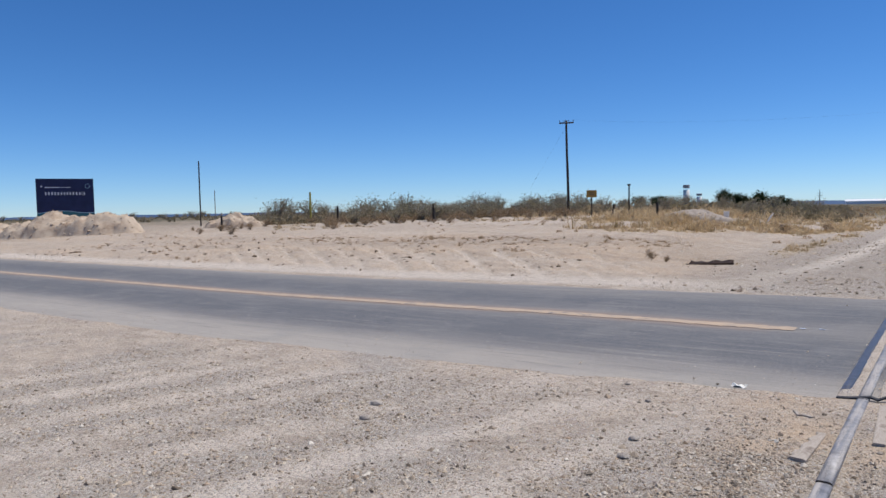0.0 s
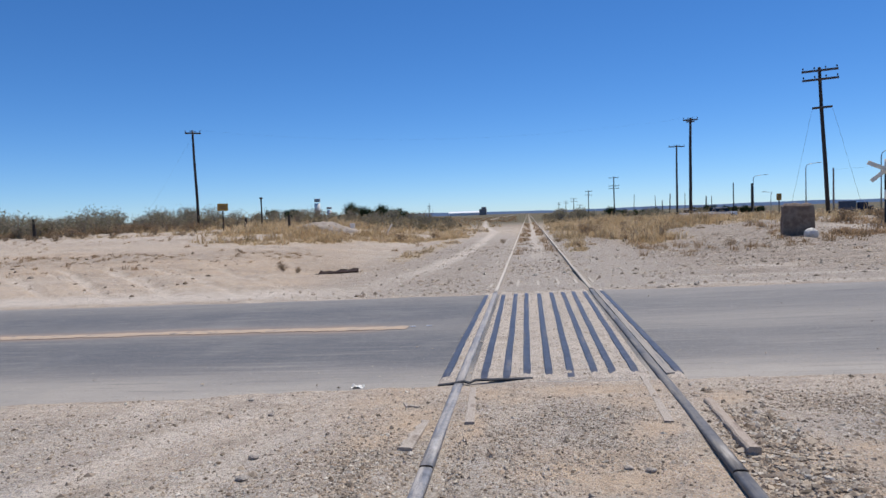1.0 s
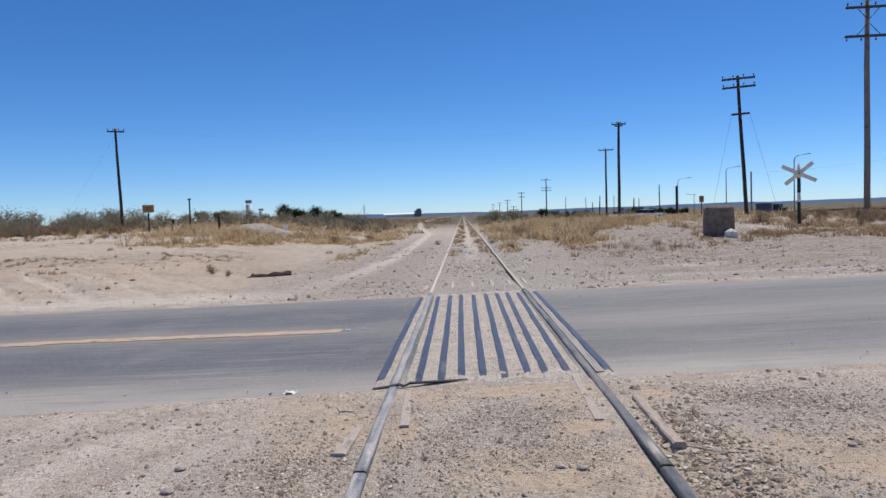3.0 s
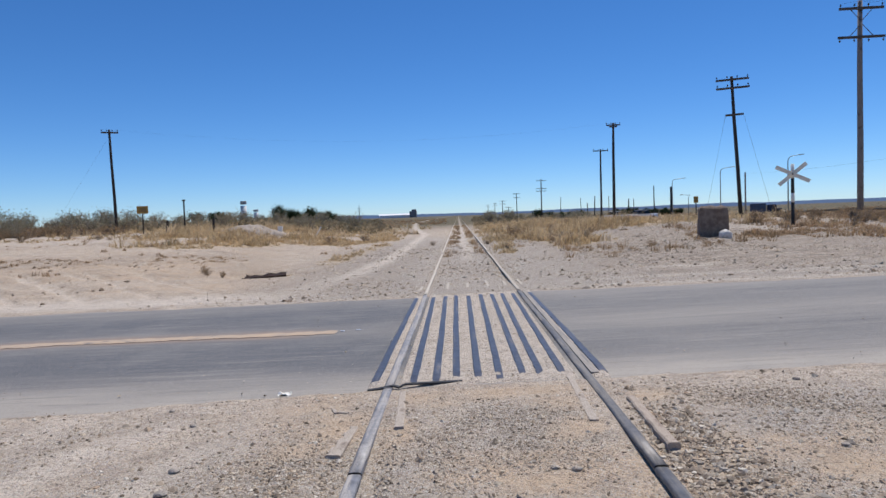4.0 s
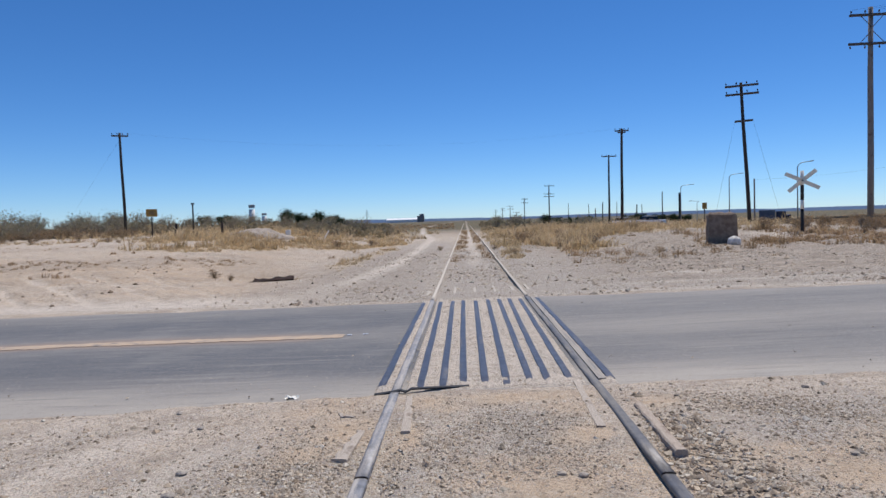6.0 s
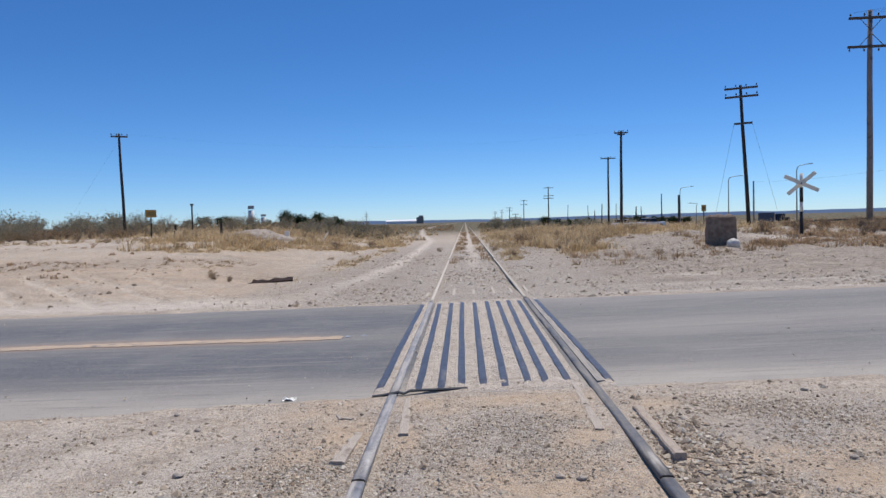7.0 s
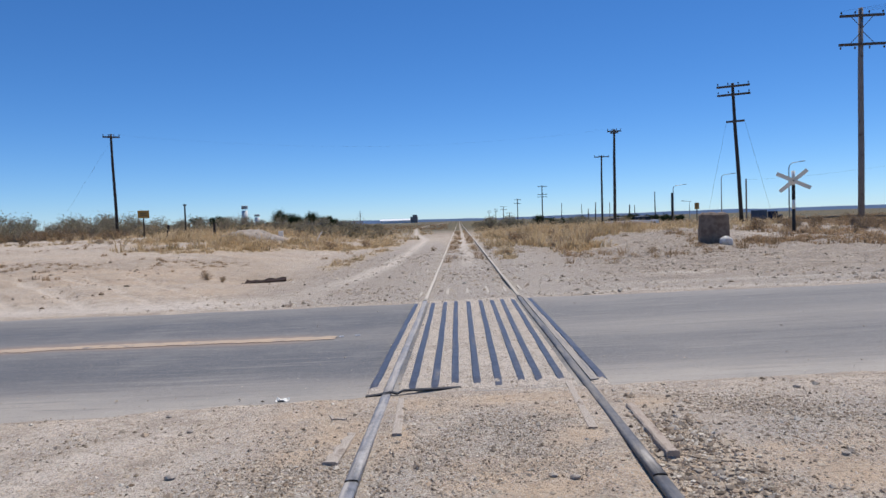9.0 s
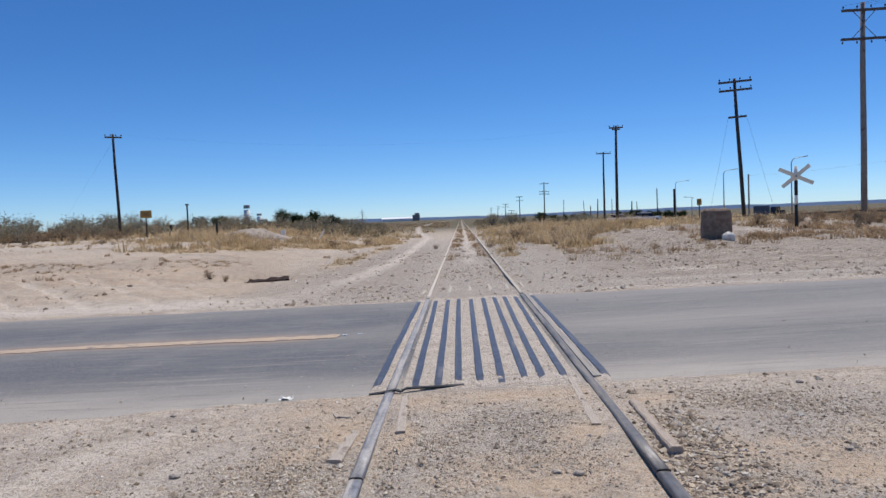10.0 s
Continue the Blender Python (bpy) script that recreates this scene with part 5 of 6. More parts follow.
def build_crossbuck():
    x, y = place(25.95, 32)
    z = at_ground(x, y)
    s = thing("crossbuck_sign", pose(x, y, z, 0, 0, -22), "white railway crossbuck on a black and white striped post", "railway sign")
    H = 2.57
    bm = bmesh.new()
    n = 10
    edges = [-0.3, 0.98, 1.36, 1.98, H]
    for k, (a, b) in enumerate(zip(edges, edges[1:])):
        bm = bmesh.new()
        tube(bm, [(0, 0, a), (0, 0, b)], 0.07, 10)
        part("post_band", bm, M_WHITE if k in (1,) else (M_WHITE if k == 3 else M_BLACK), s, "white painted band" if k in (1, 3) else "black painted band", True)
    for ang in (27, -40):
        bm = bmesh.new()
        box(bm, 1.42 if ang > 0 else 1.34, 0.035, 0.16, pose(0, -0.085 - (0.018 if ang > 0 else -0.022), H - 0.42, 0, ang, 0), 0.008)
        part("blade", bm, M_BLADE, s, "cream painted wooden blade")
    bm = bmesh.new()
    bmesh.ops.create_cone(bm, cap_ends=True, segments=10, radius1=0.03, radius2=0.03, depth=0.03, matrix=pose(0, -0.13, H - 0.42, 90))
    part("bolt", bm, M_RUST, s, "rusty bolt")


build_crossbuck()


def street_lamp(az, r, h, reach, label):
    x, y = place(az, r)
    s = thing("street_lamp", pose(x, y, at_ground(x, y), 0, 0, -12), label, "street lamp", "street lamps along the far road")
    bm = bmesh.new()
    tube(bm, [(0, 0, -0.2), (0, 0, h * 0.5), (0, 0, h - 0.9), (0.12, 0, h - 0.45), (0.45, 0, h - 0.18), (reach, 0, h)], [0.11, 0.09, 0.07, 0.06, 0.05, 0.045], 8)
    part("column", bm, M_GALV, s, "grey steel column with a curved arm", True)
    bm = bmesh.new()
    box(bm, 0.75, 0.22, 0.12, pose(reach + 0.3, 0, h + 0.02, 0, -6, 0), 0.03)
    part("lamp_head", bm, M_GALV, s, "grey lamp head")


street_lamp(25.65, 112, 8.75, 1.5, "grey steel street lamp with a curved arm")
street_lamp(20.95, 135, 8.9, 1.8, "grey steel street lamp with a curved arm")
street_lamp(17.4, 160, 8.5, 2.2, "grey steel street lamp with a curved arm")
post("steel_post", 17.3, 150, 6.43, 0.22, M_POLE, "thick dark post beside a street lamp")
street_lamp(18.6, 190, 5.4, -2.0, "small distant grey street lamp")


def build_billboard():
    x, y = place(-66.35, 70)
    z = at_ground(x, y)
    # local x runs across the face, the face looks along -y
    s = thing("billboard", pose(x, y, z, 0, 0, 63), "dark navy billboard with white lettering behind soil heaps", "billboard")
    W, lo, hi = 4.55, 1.45, 4.92
    bm = bmesh.new()
    box(bm, W, 0.12, hi - lo, Matrix.Translation((0, 0, (lo + hi) / 2)), 0.01)
    panel = part("panel", bm, M_NAVY, s, "dark navy printed panel")
    for px in (-1.7, 0, 1.7):
        bm = bmesh.new()
        tube(bm, [(px, 0.14, -0.3), (px, 0.14, hi - 0.2)], 0.08, 8)
        part("post", bm, M_POLE, s)
    # teal wave along the foot of the panel
    for nm, mt, off, th in (("wave", M_TEAL, 0.0, 0), ("wave_line", M_PALE_BLUE, 0.03, 1)):
        bm = bmesh.new()
        prev = None
        for k in range(31):
            u = -W / 2 + 0.02 + (W - 0.04) * k / 30
            t = lo + 0.52 + 0.10 * math.sin(u * 1.5 + 2.2)
            b = lo + 0.02 if not th else t - 0.055
            a = [bm.verts.new((u, -0.066 - off * 0.2, b)), bm.verts.new((u, -0.066 - off * 0.2, t)), ]
            if prev:
                bm.faces.new((prev[0], a[0], a[1], prev[1]))
            prev = a
        part(nm, bm, mt, panel)
    # bars in place of the lettering and the mark
    bm = bmesh.new()
    u = -1.62
    for w in (0.24, 0.26, 0.26, 0.24, 0.28, 0.24, 0.24, 0.22, 0.26, 0.26, 0.28, 0.26, 0.10, 0.24):
        w *= 0.82
        box(bm, w * 0.5, 0.006, 0.25, Matrix.Translation((u + w / 2, -0.066, lo + 2.14)), 0)
        u += w + 0.035
    part("lettering", bm, M_LETTER, panel, "white bars of lettering")
    bm = bmesh.new()
    box(bm, 1.15, 0.006, 0.07, Matrix.Translation((-1.0, -0.066, lo + 2.69)))
    box(bm, 0.75, 0.006, 0.04, Matrix.Translation((0.05, -0.066, lo + 2.69)))
    box(bm, 0.12, 0.006, 0.14, pose(-1.85, -0.066, lo + 2.78, 0, 40, 0))
    part("small_lettering", bm, M_LETTER, panel, "small white bars of lettering")
    bm = bmesh.new()
    for k in range(8):
        a0 = k * math.pi / 4
        box(bm, 0.15, 0.006, 0.03, pose(1.78 + 0.18 * math.cos(a0), -0.066, lo + 2.82 + 0.18 * math.sin(a0), 0, -math.degrees(a0) + 90, 0))
    part("round_mark", bm, M_PALE_BLUE, panel, "pale ring-shaped mark")


build_billboard()


# ---------------------------------------------------------------- plants
def grass_field(name, xs, ys, heights, material, label, blades=26, spread=0.22, width=0.012, category="grass"):
    """Tufts of bent blades; each tuft has a tone, a height and a lean of its own."""
    n = len(xs)
    zs = ground_z(xs, ys)
    heights = heights * (0.45 + 1.0 * smooth(fractal(xs * 0.45, ys * 0.45, 171), -0.5, 0.6)) * rng.uniform(0.6, 1.35, n)
    tone = np.clip(0.5 + 0.42 * fractal(xs * 0.35, ys * 0.35, 433) + rng.normal(0, 0.2, n), 0, 1)
    wind = rng.normal(0.6, 0.7, n)
    N = n * blades
    t = np.repeat(np.arange(n), blades)
    a = rng.uniform(0, 2 * np.pi, N)
    rr = spread * np.sqrt(rng.random(N)) * (0.9 + heights[t])
    h = heights[t] * rng.beta(2.2, 2.0, N) * 1.45
    bx, by = xs[t] + np.cos(a) * rr * 0.6, ys[t] + np.sin(a) * rr * 0.6
    lean = rng.uniform(0.1, 1.3, N) * h
    la = np.where(rng.random(N) < 0.4, wind[t], a) + rng.normal(0, 0.5, N)
    w = width * rng.uniform(0.5, 1.4, N)
    ca, sa_ = np.cos(la + 1.57) * w, np.sin(la + 1.57) * w
    z0 = zs[t] - 0.02
    p0 = np.stack([bx - ca, by - sa_, z0], -1)
    p1 = np.stack([bx + ca, by + sa_, z0], -1)
    mx, my = bx + np.cos(la) * lean * 0.35, by + np.sin(la) * lean * 0.35
    p2 = np.stack([mx + ca * 0.8, my + sa_ * 0.8, z0 + h * 0.65], -1)
    p3 = np.stack([mx - ca * 0.8, my - sa_ * 0.8, z0 + h * 0.65], -1)
    p4 = np.stack([bx + np.cos(la) * lean, by + np.sin(la) * lean, z0 + h], -1)
    V = np.stack([p0, p1, p2, p3, p4], 1).reshape(-1, 3)
    i = np.arange(N) * 5
    F = np.concatenate([np.stack([i, i + 1, i + 2], -1), np.stack([i, i + 2, i + 3], -1), np.stack([i + 3, i + 2, i + 4], -1)])
    me = raw_mesh(name, V, F, material)
    at = me.attributes.new("tuft", "FLOAT", "POINT")
    at.data.foreach_set("value", np.repeat(tone[t], 5).astype(np.float32))
    return tagged(new(name, me), label, category, kind="stuff")


def spots(n, az, r, power=1.0, patch=0.18, cut=(-0.15, 0.25), seed=1, keep=None):
    """Random spots in a sector of the plain, in patches; keep gives a chance from 0 to 1."""
    A = np.radians(rng.uniform(az[0], az[1], n))
    R = r[0] + (r[1] - r[0]) * rng.random(n) ** power
    x, y = np.sin(A) * R, np.cos(A) * R
    ok = rng.random(n) < smooth(fractal(x * patch, y * patch, seed), *cut)
    px = np.interp(y, PATH_LINE_Y, PATH_LINE_X)
    ok &= (np.abs(x - px) > np.interp(y, [12, 30, 60], [1.6, 0.7, 0.5])) & (np.abs(x) > 1.15) & (y > far_edge(x) + 1.5)
    if keep is not None:
        ok &= rng.random(n) < keep(x, y)
    return x[ok], y[ok]


# golden grass on the track's right, from the bank to the far poles
x, y = spots(9000, (2.0, 15), (22, 75), 1.2, 0.28, (-0.9, -0.1), 201, lambda x, y: grass_cover(x, y) ** 1.5)
grass_field("dry_grass", x, y, rng.uniform(0.12, 0.50, len(x)), M_GRASS, "tall golden dry grass beside the track", 17, width=0.016)
x, y = spots(8000, (1.2, 26), (36, 100), 1.2, 0.2, (-0.9, 0.0), 207, lambda x, y: 0.15 + 0.85 * grass_cover(x, y))
grass_field("dry_grass", x, y, rng.uniform(0.10, 0.42, len(x)), M_GRASS, "dry yellow grass on the plain", 13, 0.3, 0.02)
x, y = spots(1100, (0.9, 4.2), (24, 70), 1.0, 0.4, (-0.3, 0.3), 241, lambda x, y: x > 1.2)
grass_field("dry_grass", x, y, rng.uniform(0.05, 0.22, len(x)), M_GRASS, "thin dry grass at the side of the rails", 18, 0.25, 0.012)
# weeds that grow between the rails farther on
gx, gy = rng.uniform(-0.75, 0.75, 900), rng.uniform(24, 95, 900)
ok = (rng.random(900) < smooth(np.abs(gx - 0.1), 0.1, 0.4) * smooth(fractal(gx * 1.2, gy * 0.3, 451), -0.3, 0.3))
grass_field("dry_weeds", gx[ok], gy[ok], rng.uniform(0.04, 0.20, int(ok.sum())), M_SCRUB_TUFT, "sparse dry weeds between the rails", 16, 0.2, 0.012, "scrub")
# grass on the left of the track and along the path
x, y = spots(12000, (-31, -3.0), (25, 64), 1.0, 0.25, (-0.8, 0.0), 211, lambda x, y: grass_cover(x, y, 0.0) ** 1.5)
grass_field("dry_grass", x, y, rng.uniform(0.10, 0.48, len(x)), M_GRASS, "golden dry grass and weeds on the terrace", 16, width=0.016)
x, y = spots(1900, (-32, -2.5), (55, 130), 1.0, 0.08, (-0.6, 0.1), 215)
grass_field("dry_grass", x, y, rng.uniform(0.2, 0.45, len(x)), M_GRASS, "dry grass on the far plain", 14, 0.35, 0.02)
x, y = spots(2600, (-24, -3.5), (17.5, 48), 0.8, 0.3, (-0.7, 0.1), 219, lambda x, y: 1.3 * grass_cover(x, y))
grass_field("dry_grass", x, y, rng.uniform(0.04, 0.15, len(x)), M_GRASS, "low dry grass fringing the dirt track", 18, 0.2)
# brown scrub round the crossbuck
x, y = spots(4200, (22.5, 38), (25, 48), 1.0, 0.35, (-0.15, 0.5), 223, lambda x, y: 1 - np.exp(-((x - 12.4) / 1.1) ** 2 - ((y - 27.8) / 3.0) ** 2))
grass_field("dry_scrub", x, y, rng.uniform(0.05, 0.24, len(x)), M_SCRUB_TUFT, "low brown dry scrub round the railway sign", 17, 0.3, 0.02, "scrub")
x, y = spots(900, (8, 36), (20, 40), 1.0, 0.3, (0.0, 0.35), 227)
grass_field("dry_scrub", x, y, rng.uniform(0.08, 0.26, len(x)), M_SCRUB_TUFT, "small dry weeds on the gravel bank", 22, 0.22, 0.01, "scrub")
# single weeds on the open slope
x, y = spots(900, (-70, -20), (24, 60), 1.0, 0.2, (0.0, 0.4), 231)
grass_field("dry_weeds", x, y, rng.uniform(0.04, 0.14, len(x)), M_SCRUB_TUFT, "small dry weeds on the open slope", 20, 0.2, 0.012, "scrub")
ex = rng.uniform(-30, -8, 420)
ey = far_edge(ex) + 11.6 + rng.normal(0, 0.55, 420) - 1.2 * fractal(ex * 0.12, ex * 0 + 2.3, 51)
grass_field("dry_weeds", ex, ey, rng.uniform(0.02, 0.09, 420), M_SCRUB_TUFT, "dry weeds along the edge of a low terrace", 20, 0.2, 0.012, "scrub")
x, y = spots(1600, (-52, -26), (50, 80), 1.0, 0.12, (-0.4, 0.3), 235)
grass_field("dry_grass", x, y, rng.uniform(0.06, 0.24, len(x)), M_GRASS, "dry grass in front of the shrubs", 20, 0.35, 0.016)


def bush_field(name, x, y, size, material, label, leaves=46, leaf=0.07):
    """Many low bushes too far off to tell apart: loose leaves heaped in uneven mounds."""
    n = len(x)
    size = size * rng.uniform(0.55, 1.35, n)
    t = np.repeat(np.arange(n), leaves)
    N = len(t)
    a, q = rng.uniform(0, 2 * np.pi, N), np.sqrt(rng.random(N))
    top = (1 - 0.75 * q ** 2) * rng.uniform(0.35, 1.1, N)
    z = ground_z(x, y)[t] + size[t] * top * rng.random(N) ** 0.6
    c = np.stack([x[t] + np.cos(a) * q * size[t] * 0.95, y[t] + np.sin(a) * q * size[t] * 0.95, z], -1)
    u = rng.normal(0, 1, (N, 3))
    u /= np.linalg.norm(u, axis=1)[:, None]
    v = np.cross(u, rng.normal(0, 1, (N, 3)))
    v /= np.linalg.norm(v, axis=1)[:, None]
    k = (leaf * rng.uniform(0.6, 1.5, N) * (0.6 + 0.5 * size[t]))[:, None]
    V = np.stack([c - u * k, c + v * k * 0.55, c + u * k, c - v * k * 0.55], 1).reshape(-1, 3)
    me = raw_mesh(name, V, np.arange(N * 4).reshape(-1, 4), material)
    at = me.attributes.new("tuft", "FLOAT", "POINT")
    at.data.foreach_set("value", np.repeat(np.clip(rng.normal(0.5, 0.25, n), 0, 1)[t], 4).astype(np.float32))
    return tagged(new(name, me), label, "scrub", kind="stuff")


x, y = spots(2900, (-31, -6.5), (60, 300), 0.8, 0.05, (-0.7, 0.1), 461)
bush_field("far_scrub", x, y, rng.uniform(0.5, 1.15, len(x)), M_SHRUB_TUFT, "grey-green scrub covering the far plain beside the track", 28, 0.17)
x, y = spots(900, (-7, -1.0), (70, 320), 0.8, 0.05, (-0.5, 0.3), 462)
bush_field("far_scrub", x, y, rng.uniform(0.15, 0.4, len(x)), M_SCRUB_TUFT, "low brown scrub between the path and the track", 26, 0.12)
x, y = spots(1500, (1.3, 14), (85, 320), 0.8, 0.05, (-0.6, 0.2), 463)
bush_field("far_scrub", x, y, rng.uniform(0.4, 1.0, len(x)), M_SHRUB_TUFT, "grey-green scrub covering the far plain beyond the grass", 28, 0.17)
x, y = spots(2200, (14, 40), (75, 300), 0.8, 0.05, (-0.5, 0.3), 467)
bush_field("far_scrub", x, y, rng.uniform(0.25, 0.55, len(x)), M_SCRUB_TUFT, "low brown scrub on the plain behind the far road", 22, 0.14)
x, y = spots(1500, (-76, -30), (80, 320), 0.8, 0.05, (-0.6, 0.2), 469)
bush_field("far_scrub", x, y, rng.uniform(0.35, 0.9, len(x)), M_SHRUB_TUFT, "grey-green scrub on the plain behind the shrub belt", 26, 0.17)
x, y = spots(1500, (-53, -26), (64, 88), 1.0, 0.1, (-0.9, -0.2), 471)
bush_field("scrub_belt", x, y, rng.uniform(0.4, 1.05, len(x)), M_SHRUB_TUFT, "dense grey-green scrub filling the shrub belt", 48, 0.10)
x, y = spots(420, (-33, -3), (30, 66), 1.0, 0.2, (-0.5, 0.3), 473, lambda x, y: 0.1 + 0.6 * grass_cover(x, y, 0.0))
bush_field("weed_clump", x, y, rng.uniform(0.14, 0.34, len(x)), M_SCRUB_TUFT, "brown weed clumps among the dry grass", 90, 0.035)
x, y = spots(380, (2, 24), (24, 66), 1.0, 0.2, (-0.5, 0.3), 477, lambda x, y: 0.1 + 0.6 * grass_cover(x, y))
bush_field("weed_clump", x, y, rng.uniform(0.14, 0.36, len(x)), M_SCRUB_TUFT, "brown weed clumps among the dry grass", 90, 0.035)


def shrub_meshes(seed, height, width, stems, leaves, leaf):
    r = random.Random(seed)
    wood = bmesh.new()
    tips = []
    for k in range(stems):
        a = r.uniform(0, 2 * math.pi)
        out = width * 0.5 * r.uniform(0.25, 1.0)
        h = height * r.uniform(0.6, 1.05) * (1 - 0.25 * out / width)
        pts = [Vector((math.cos(a) * out * t ** 1.2 + r.uniform(-0.05, 0.05) * height * t, math.sin(a) * out * t ** 1.2 + r.uniform(-0.05, 0.05) * height * t, h * t - (0.1 if t == 0 else 0))) for t in (0, 0.35, 0.7, 1.0)]
        tube(wood, pts, [0.022 * height, 0.015 * height, 0.009 * height, 0.004 * height], 4, False)
        tips += [(pts[2].lerp(pts[3], r.random()), 1.0) for _ in range(4)] + [(pts[1].lerp(pts[2], r.random()), 0.7) for _ in range(3)] + [(pts[0].lerp(pts[1], r.random()), 0.6) for _ in range(3)]
        for _ in range(3):
            s = pts[1].lerp(pts[3], r.uniform(0.1, 0.9))
            e = s + Vector((r.gauss(0, 0.2), r.gauss(0, 0.2), r.uniform(0.05, 0.3))) * height * 0.7
            tube(wood, [s, e], [0.008 * height, 0.003 * height], 3, False)
            tips += [(e, 1.0), (s.lerp(e, 0.6), 0.8)]
    nr = np.random.default_rng(seed)
    c = np.array([t[0][:] for t in tips])[nr.integers(0, len(tips), leaves)]
    c = c + nr.normal(0, 1, (leaves, 3)) * np.array([0.11, 0.11, 0.09]) * height
    c[:, 2] = np.abs(c[:, 2])
    u = nr.normal(0, 1, (leaves, 3))
    u /= np.linalg.norm(u, axis=1)[:, None]
    v = np.cross(u, nr.normal(0, 1, (leaves, 3)))
    v /= np.linalg.norm(v, axis=1)[:, None]
    s = (leaf * nr.uniform(0.6, 1.4, leaves))[:, None]
    V = np.stack([c - u * s, c + v * s * 0.45, c + u * s, c - v * s * 0.45], 1).reshape(-1, 3)
    F = np.arange(leaves * 4).reshape(-1, 4)
    return wood, V, F


def shrub_kind(name, seed, height, width, stems, leaves, leaf, mat_leaf, mat_wood, label, category, group, leafname="foliage", woodname="stem"):
    wood, V, F = shrub_meshes(seed, height, width, stems, leaves, leaf)
    s = thing(name, Matrix(), label, category, group)
    part(woodname, wood, mat_wood, s)
    fo = new(leafname, raw_mesh(leafname, V, F, mat_leaf))
    fo.parent = s
    return s


def plant_out(kinds, spots_, scale):
    """Puts the first of each kind at a spot, and copies at the rest."""
    used = set()
    for x, y, k in spots_:
        m = pose(x, y, at_ground(x, y) - 0.05, rnd.uniform(-5, 5), rnd.uniform(-5, 5), rnd.uniform(0, 360))
        s = k * rnd.uniform(*scale)
        i = rnd.randrange(len(kinds))
        if i not in used:
            used.add(i)
            ob = kinds[i]
            ob.matrix_basis = m
        else:
            ob = copy_thing(kinds[i], m)
        ob.scale = (s * rnd.uniform(0.9, 1.25), s * rnd.uniform(0.9, 1.25), s)


SHRUB_LABEL = "grey-green desert shrub with bare lower twigs on the plain"
shrubs = [shrub_kind("shrub", 300 + k, 1.95, 2.5, 20, 760, 0.07, M_SHRUB, M_TWIG, SHRUB_LABEL, "shrub", "desert shrubs") for k in range(4)]
where = []
for k in range(84):          # the belt from the heap to the yellow sign
    az = -47.3 + 21 * (k + rnd.random()) / 84
    if fractal(np.array(az * 0.9), np.array(0.0), 311) > -0.3:
        where.append((*place(az, rnd.uniform(58, 76)), rnd.uniform(0.62, 1.0)))
for k in range(26):
    az = -51 + 26 * rnd.random()
    where.append((*place(az, rnd.uniform(74, 100)), 1.15))
for az, r, k in ((-52.6, 63, 0.8), (-51.9, 65, 0.65), (-50.2, 68, 0.55), (-19.2, 66, 1.05), (-18.4, 70, 0.9), (-21.0, 60, 0.6), (-63.3, 66.5, 0.55), (-13.3, 62, 0.8), (-15.0, 70, 0.8), (-12.4, 75, 0.9), (-24.0, 74, 0.8), (-22.6, 78, 0.8), (-20.6, 82, 0.9), (-17.6, 84, 0.9), (-16.2, 90, 0.9)):
    where.append((*place(az, r), k))
for k in range(20):          # scattered along both sides farther out
    az = rnd.choice((rnd.uniform(-26, -8.5), rnd.uniform(2.5, 10)))
    where.append((*place(az, rnd.uniform(90, 170)), 1.0))
for k in range(46):
    where.append((*place(rnd.uniform(-73, -47), rnd.uniform(150, 260)), 0.75))
for k in range(34):
    where.append((*place(rnd.uniform(1.6, 14), rnd.uniform(130, 260)), 1.0))
for k in range(30):
    where.append((*place(rnd.uniform(-27, -8.0), rnd.uniform(120, 260)), 1.1))
plant_out(shrubs, where, (0.6, 1.25))
low = [shrub_kind("low_shrub", 340 + k, 0.6, 1.0, 14, 420, 0.035, M_SCRUB_DRY, M_TWIG, "low brown dry bush on bare dirt", "shrub", "low dry bushes") for k in range(3)]
where = []
for k in range(46):
    az = rnd.uniform(-60, -26)
    where.append((*place(az, rnd.uniform(46, 66)), rnd.uniform(0.5, 1.1)))
for k in range(70):
    where.append((*place(-47.5 + 21.5 * (k + rnd.random()) / 70, rnd.uniform(55, 64)), rnd.uniform(0.7, 1.5)))
for k in range(34):
    az = rnd.uniform(23, 37)
    where.append((*place(az, rnd.uniform(31, 46)), rnd.uniform(0.6, 1.1)))
for k in range(26):
    az = rnd.choice((rnd.uniform(-24, -6), rnd.uniform(4, 22)))
    where.append((*place(az, rnd.uniform(38, 75)), rnd.uniform(0.6, 1.0)))
for k in range(30):
    where.append((*place(rnd.uniform(3.2, 11.5), rnd.uniform(30, 62)), rnd.uniform(0.5, 1.0)))
for x, y, k in ((-8.0, 20.5, 0.5), (-7.5, 20.3, 0.42), (1.75, 27, 0.5), (1.2, 33, 0.5), (-1.5, 34, 0.5), (6.2, 22.5, 0.45)):
    where.append((x, y, k))
plant_out(low, where, (0.8, 1.2))

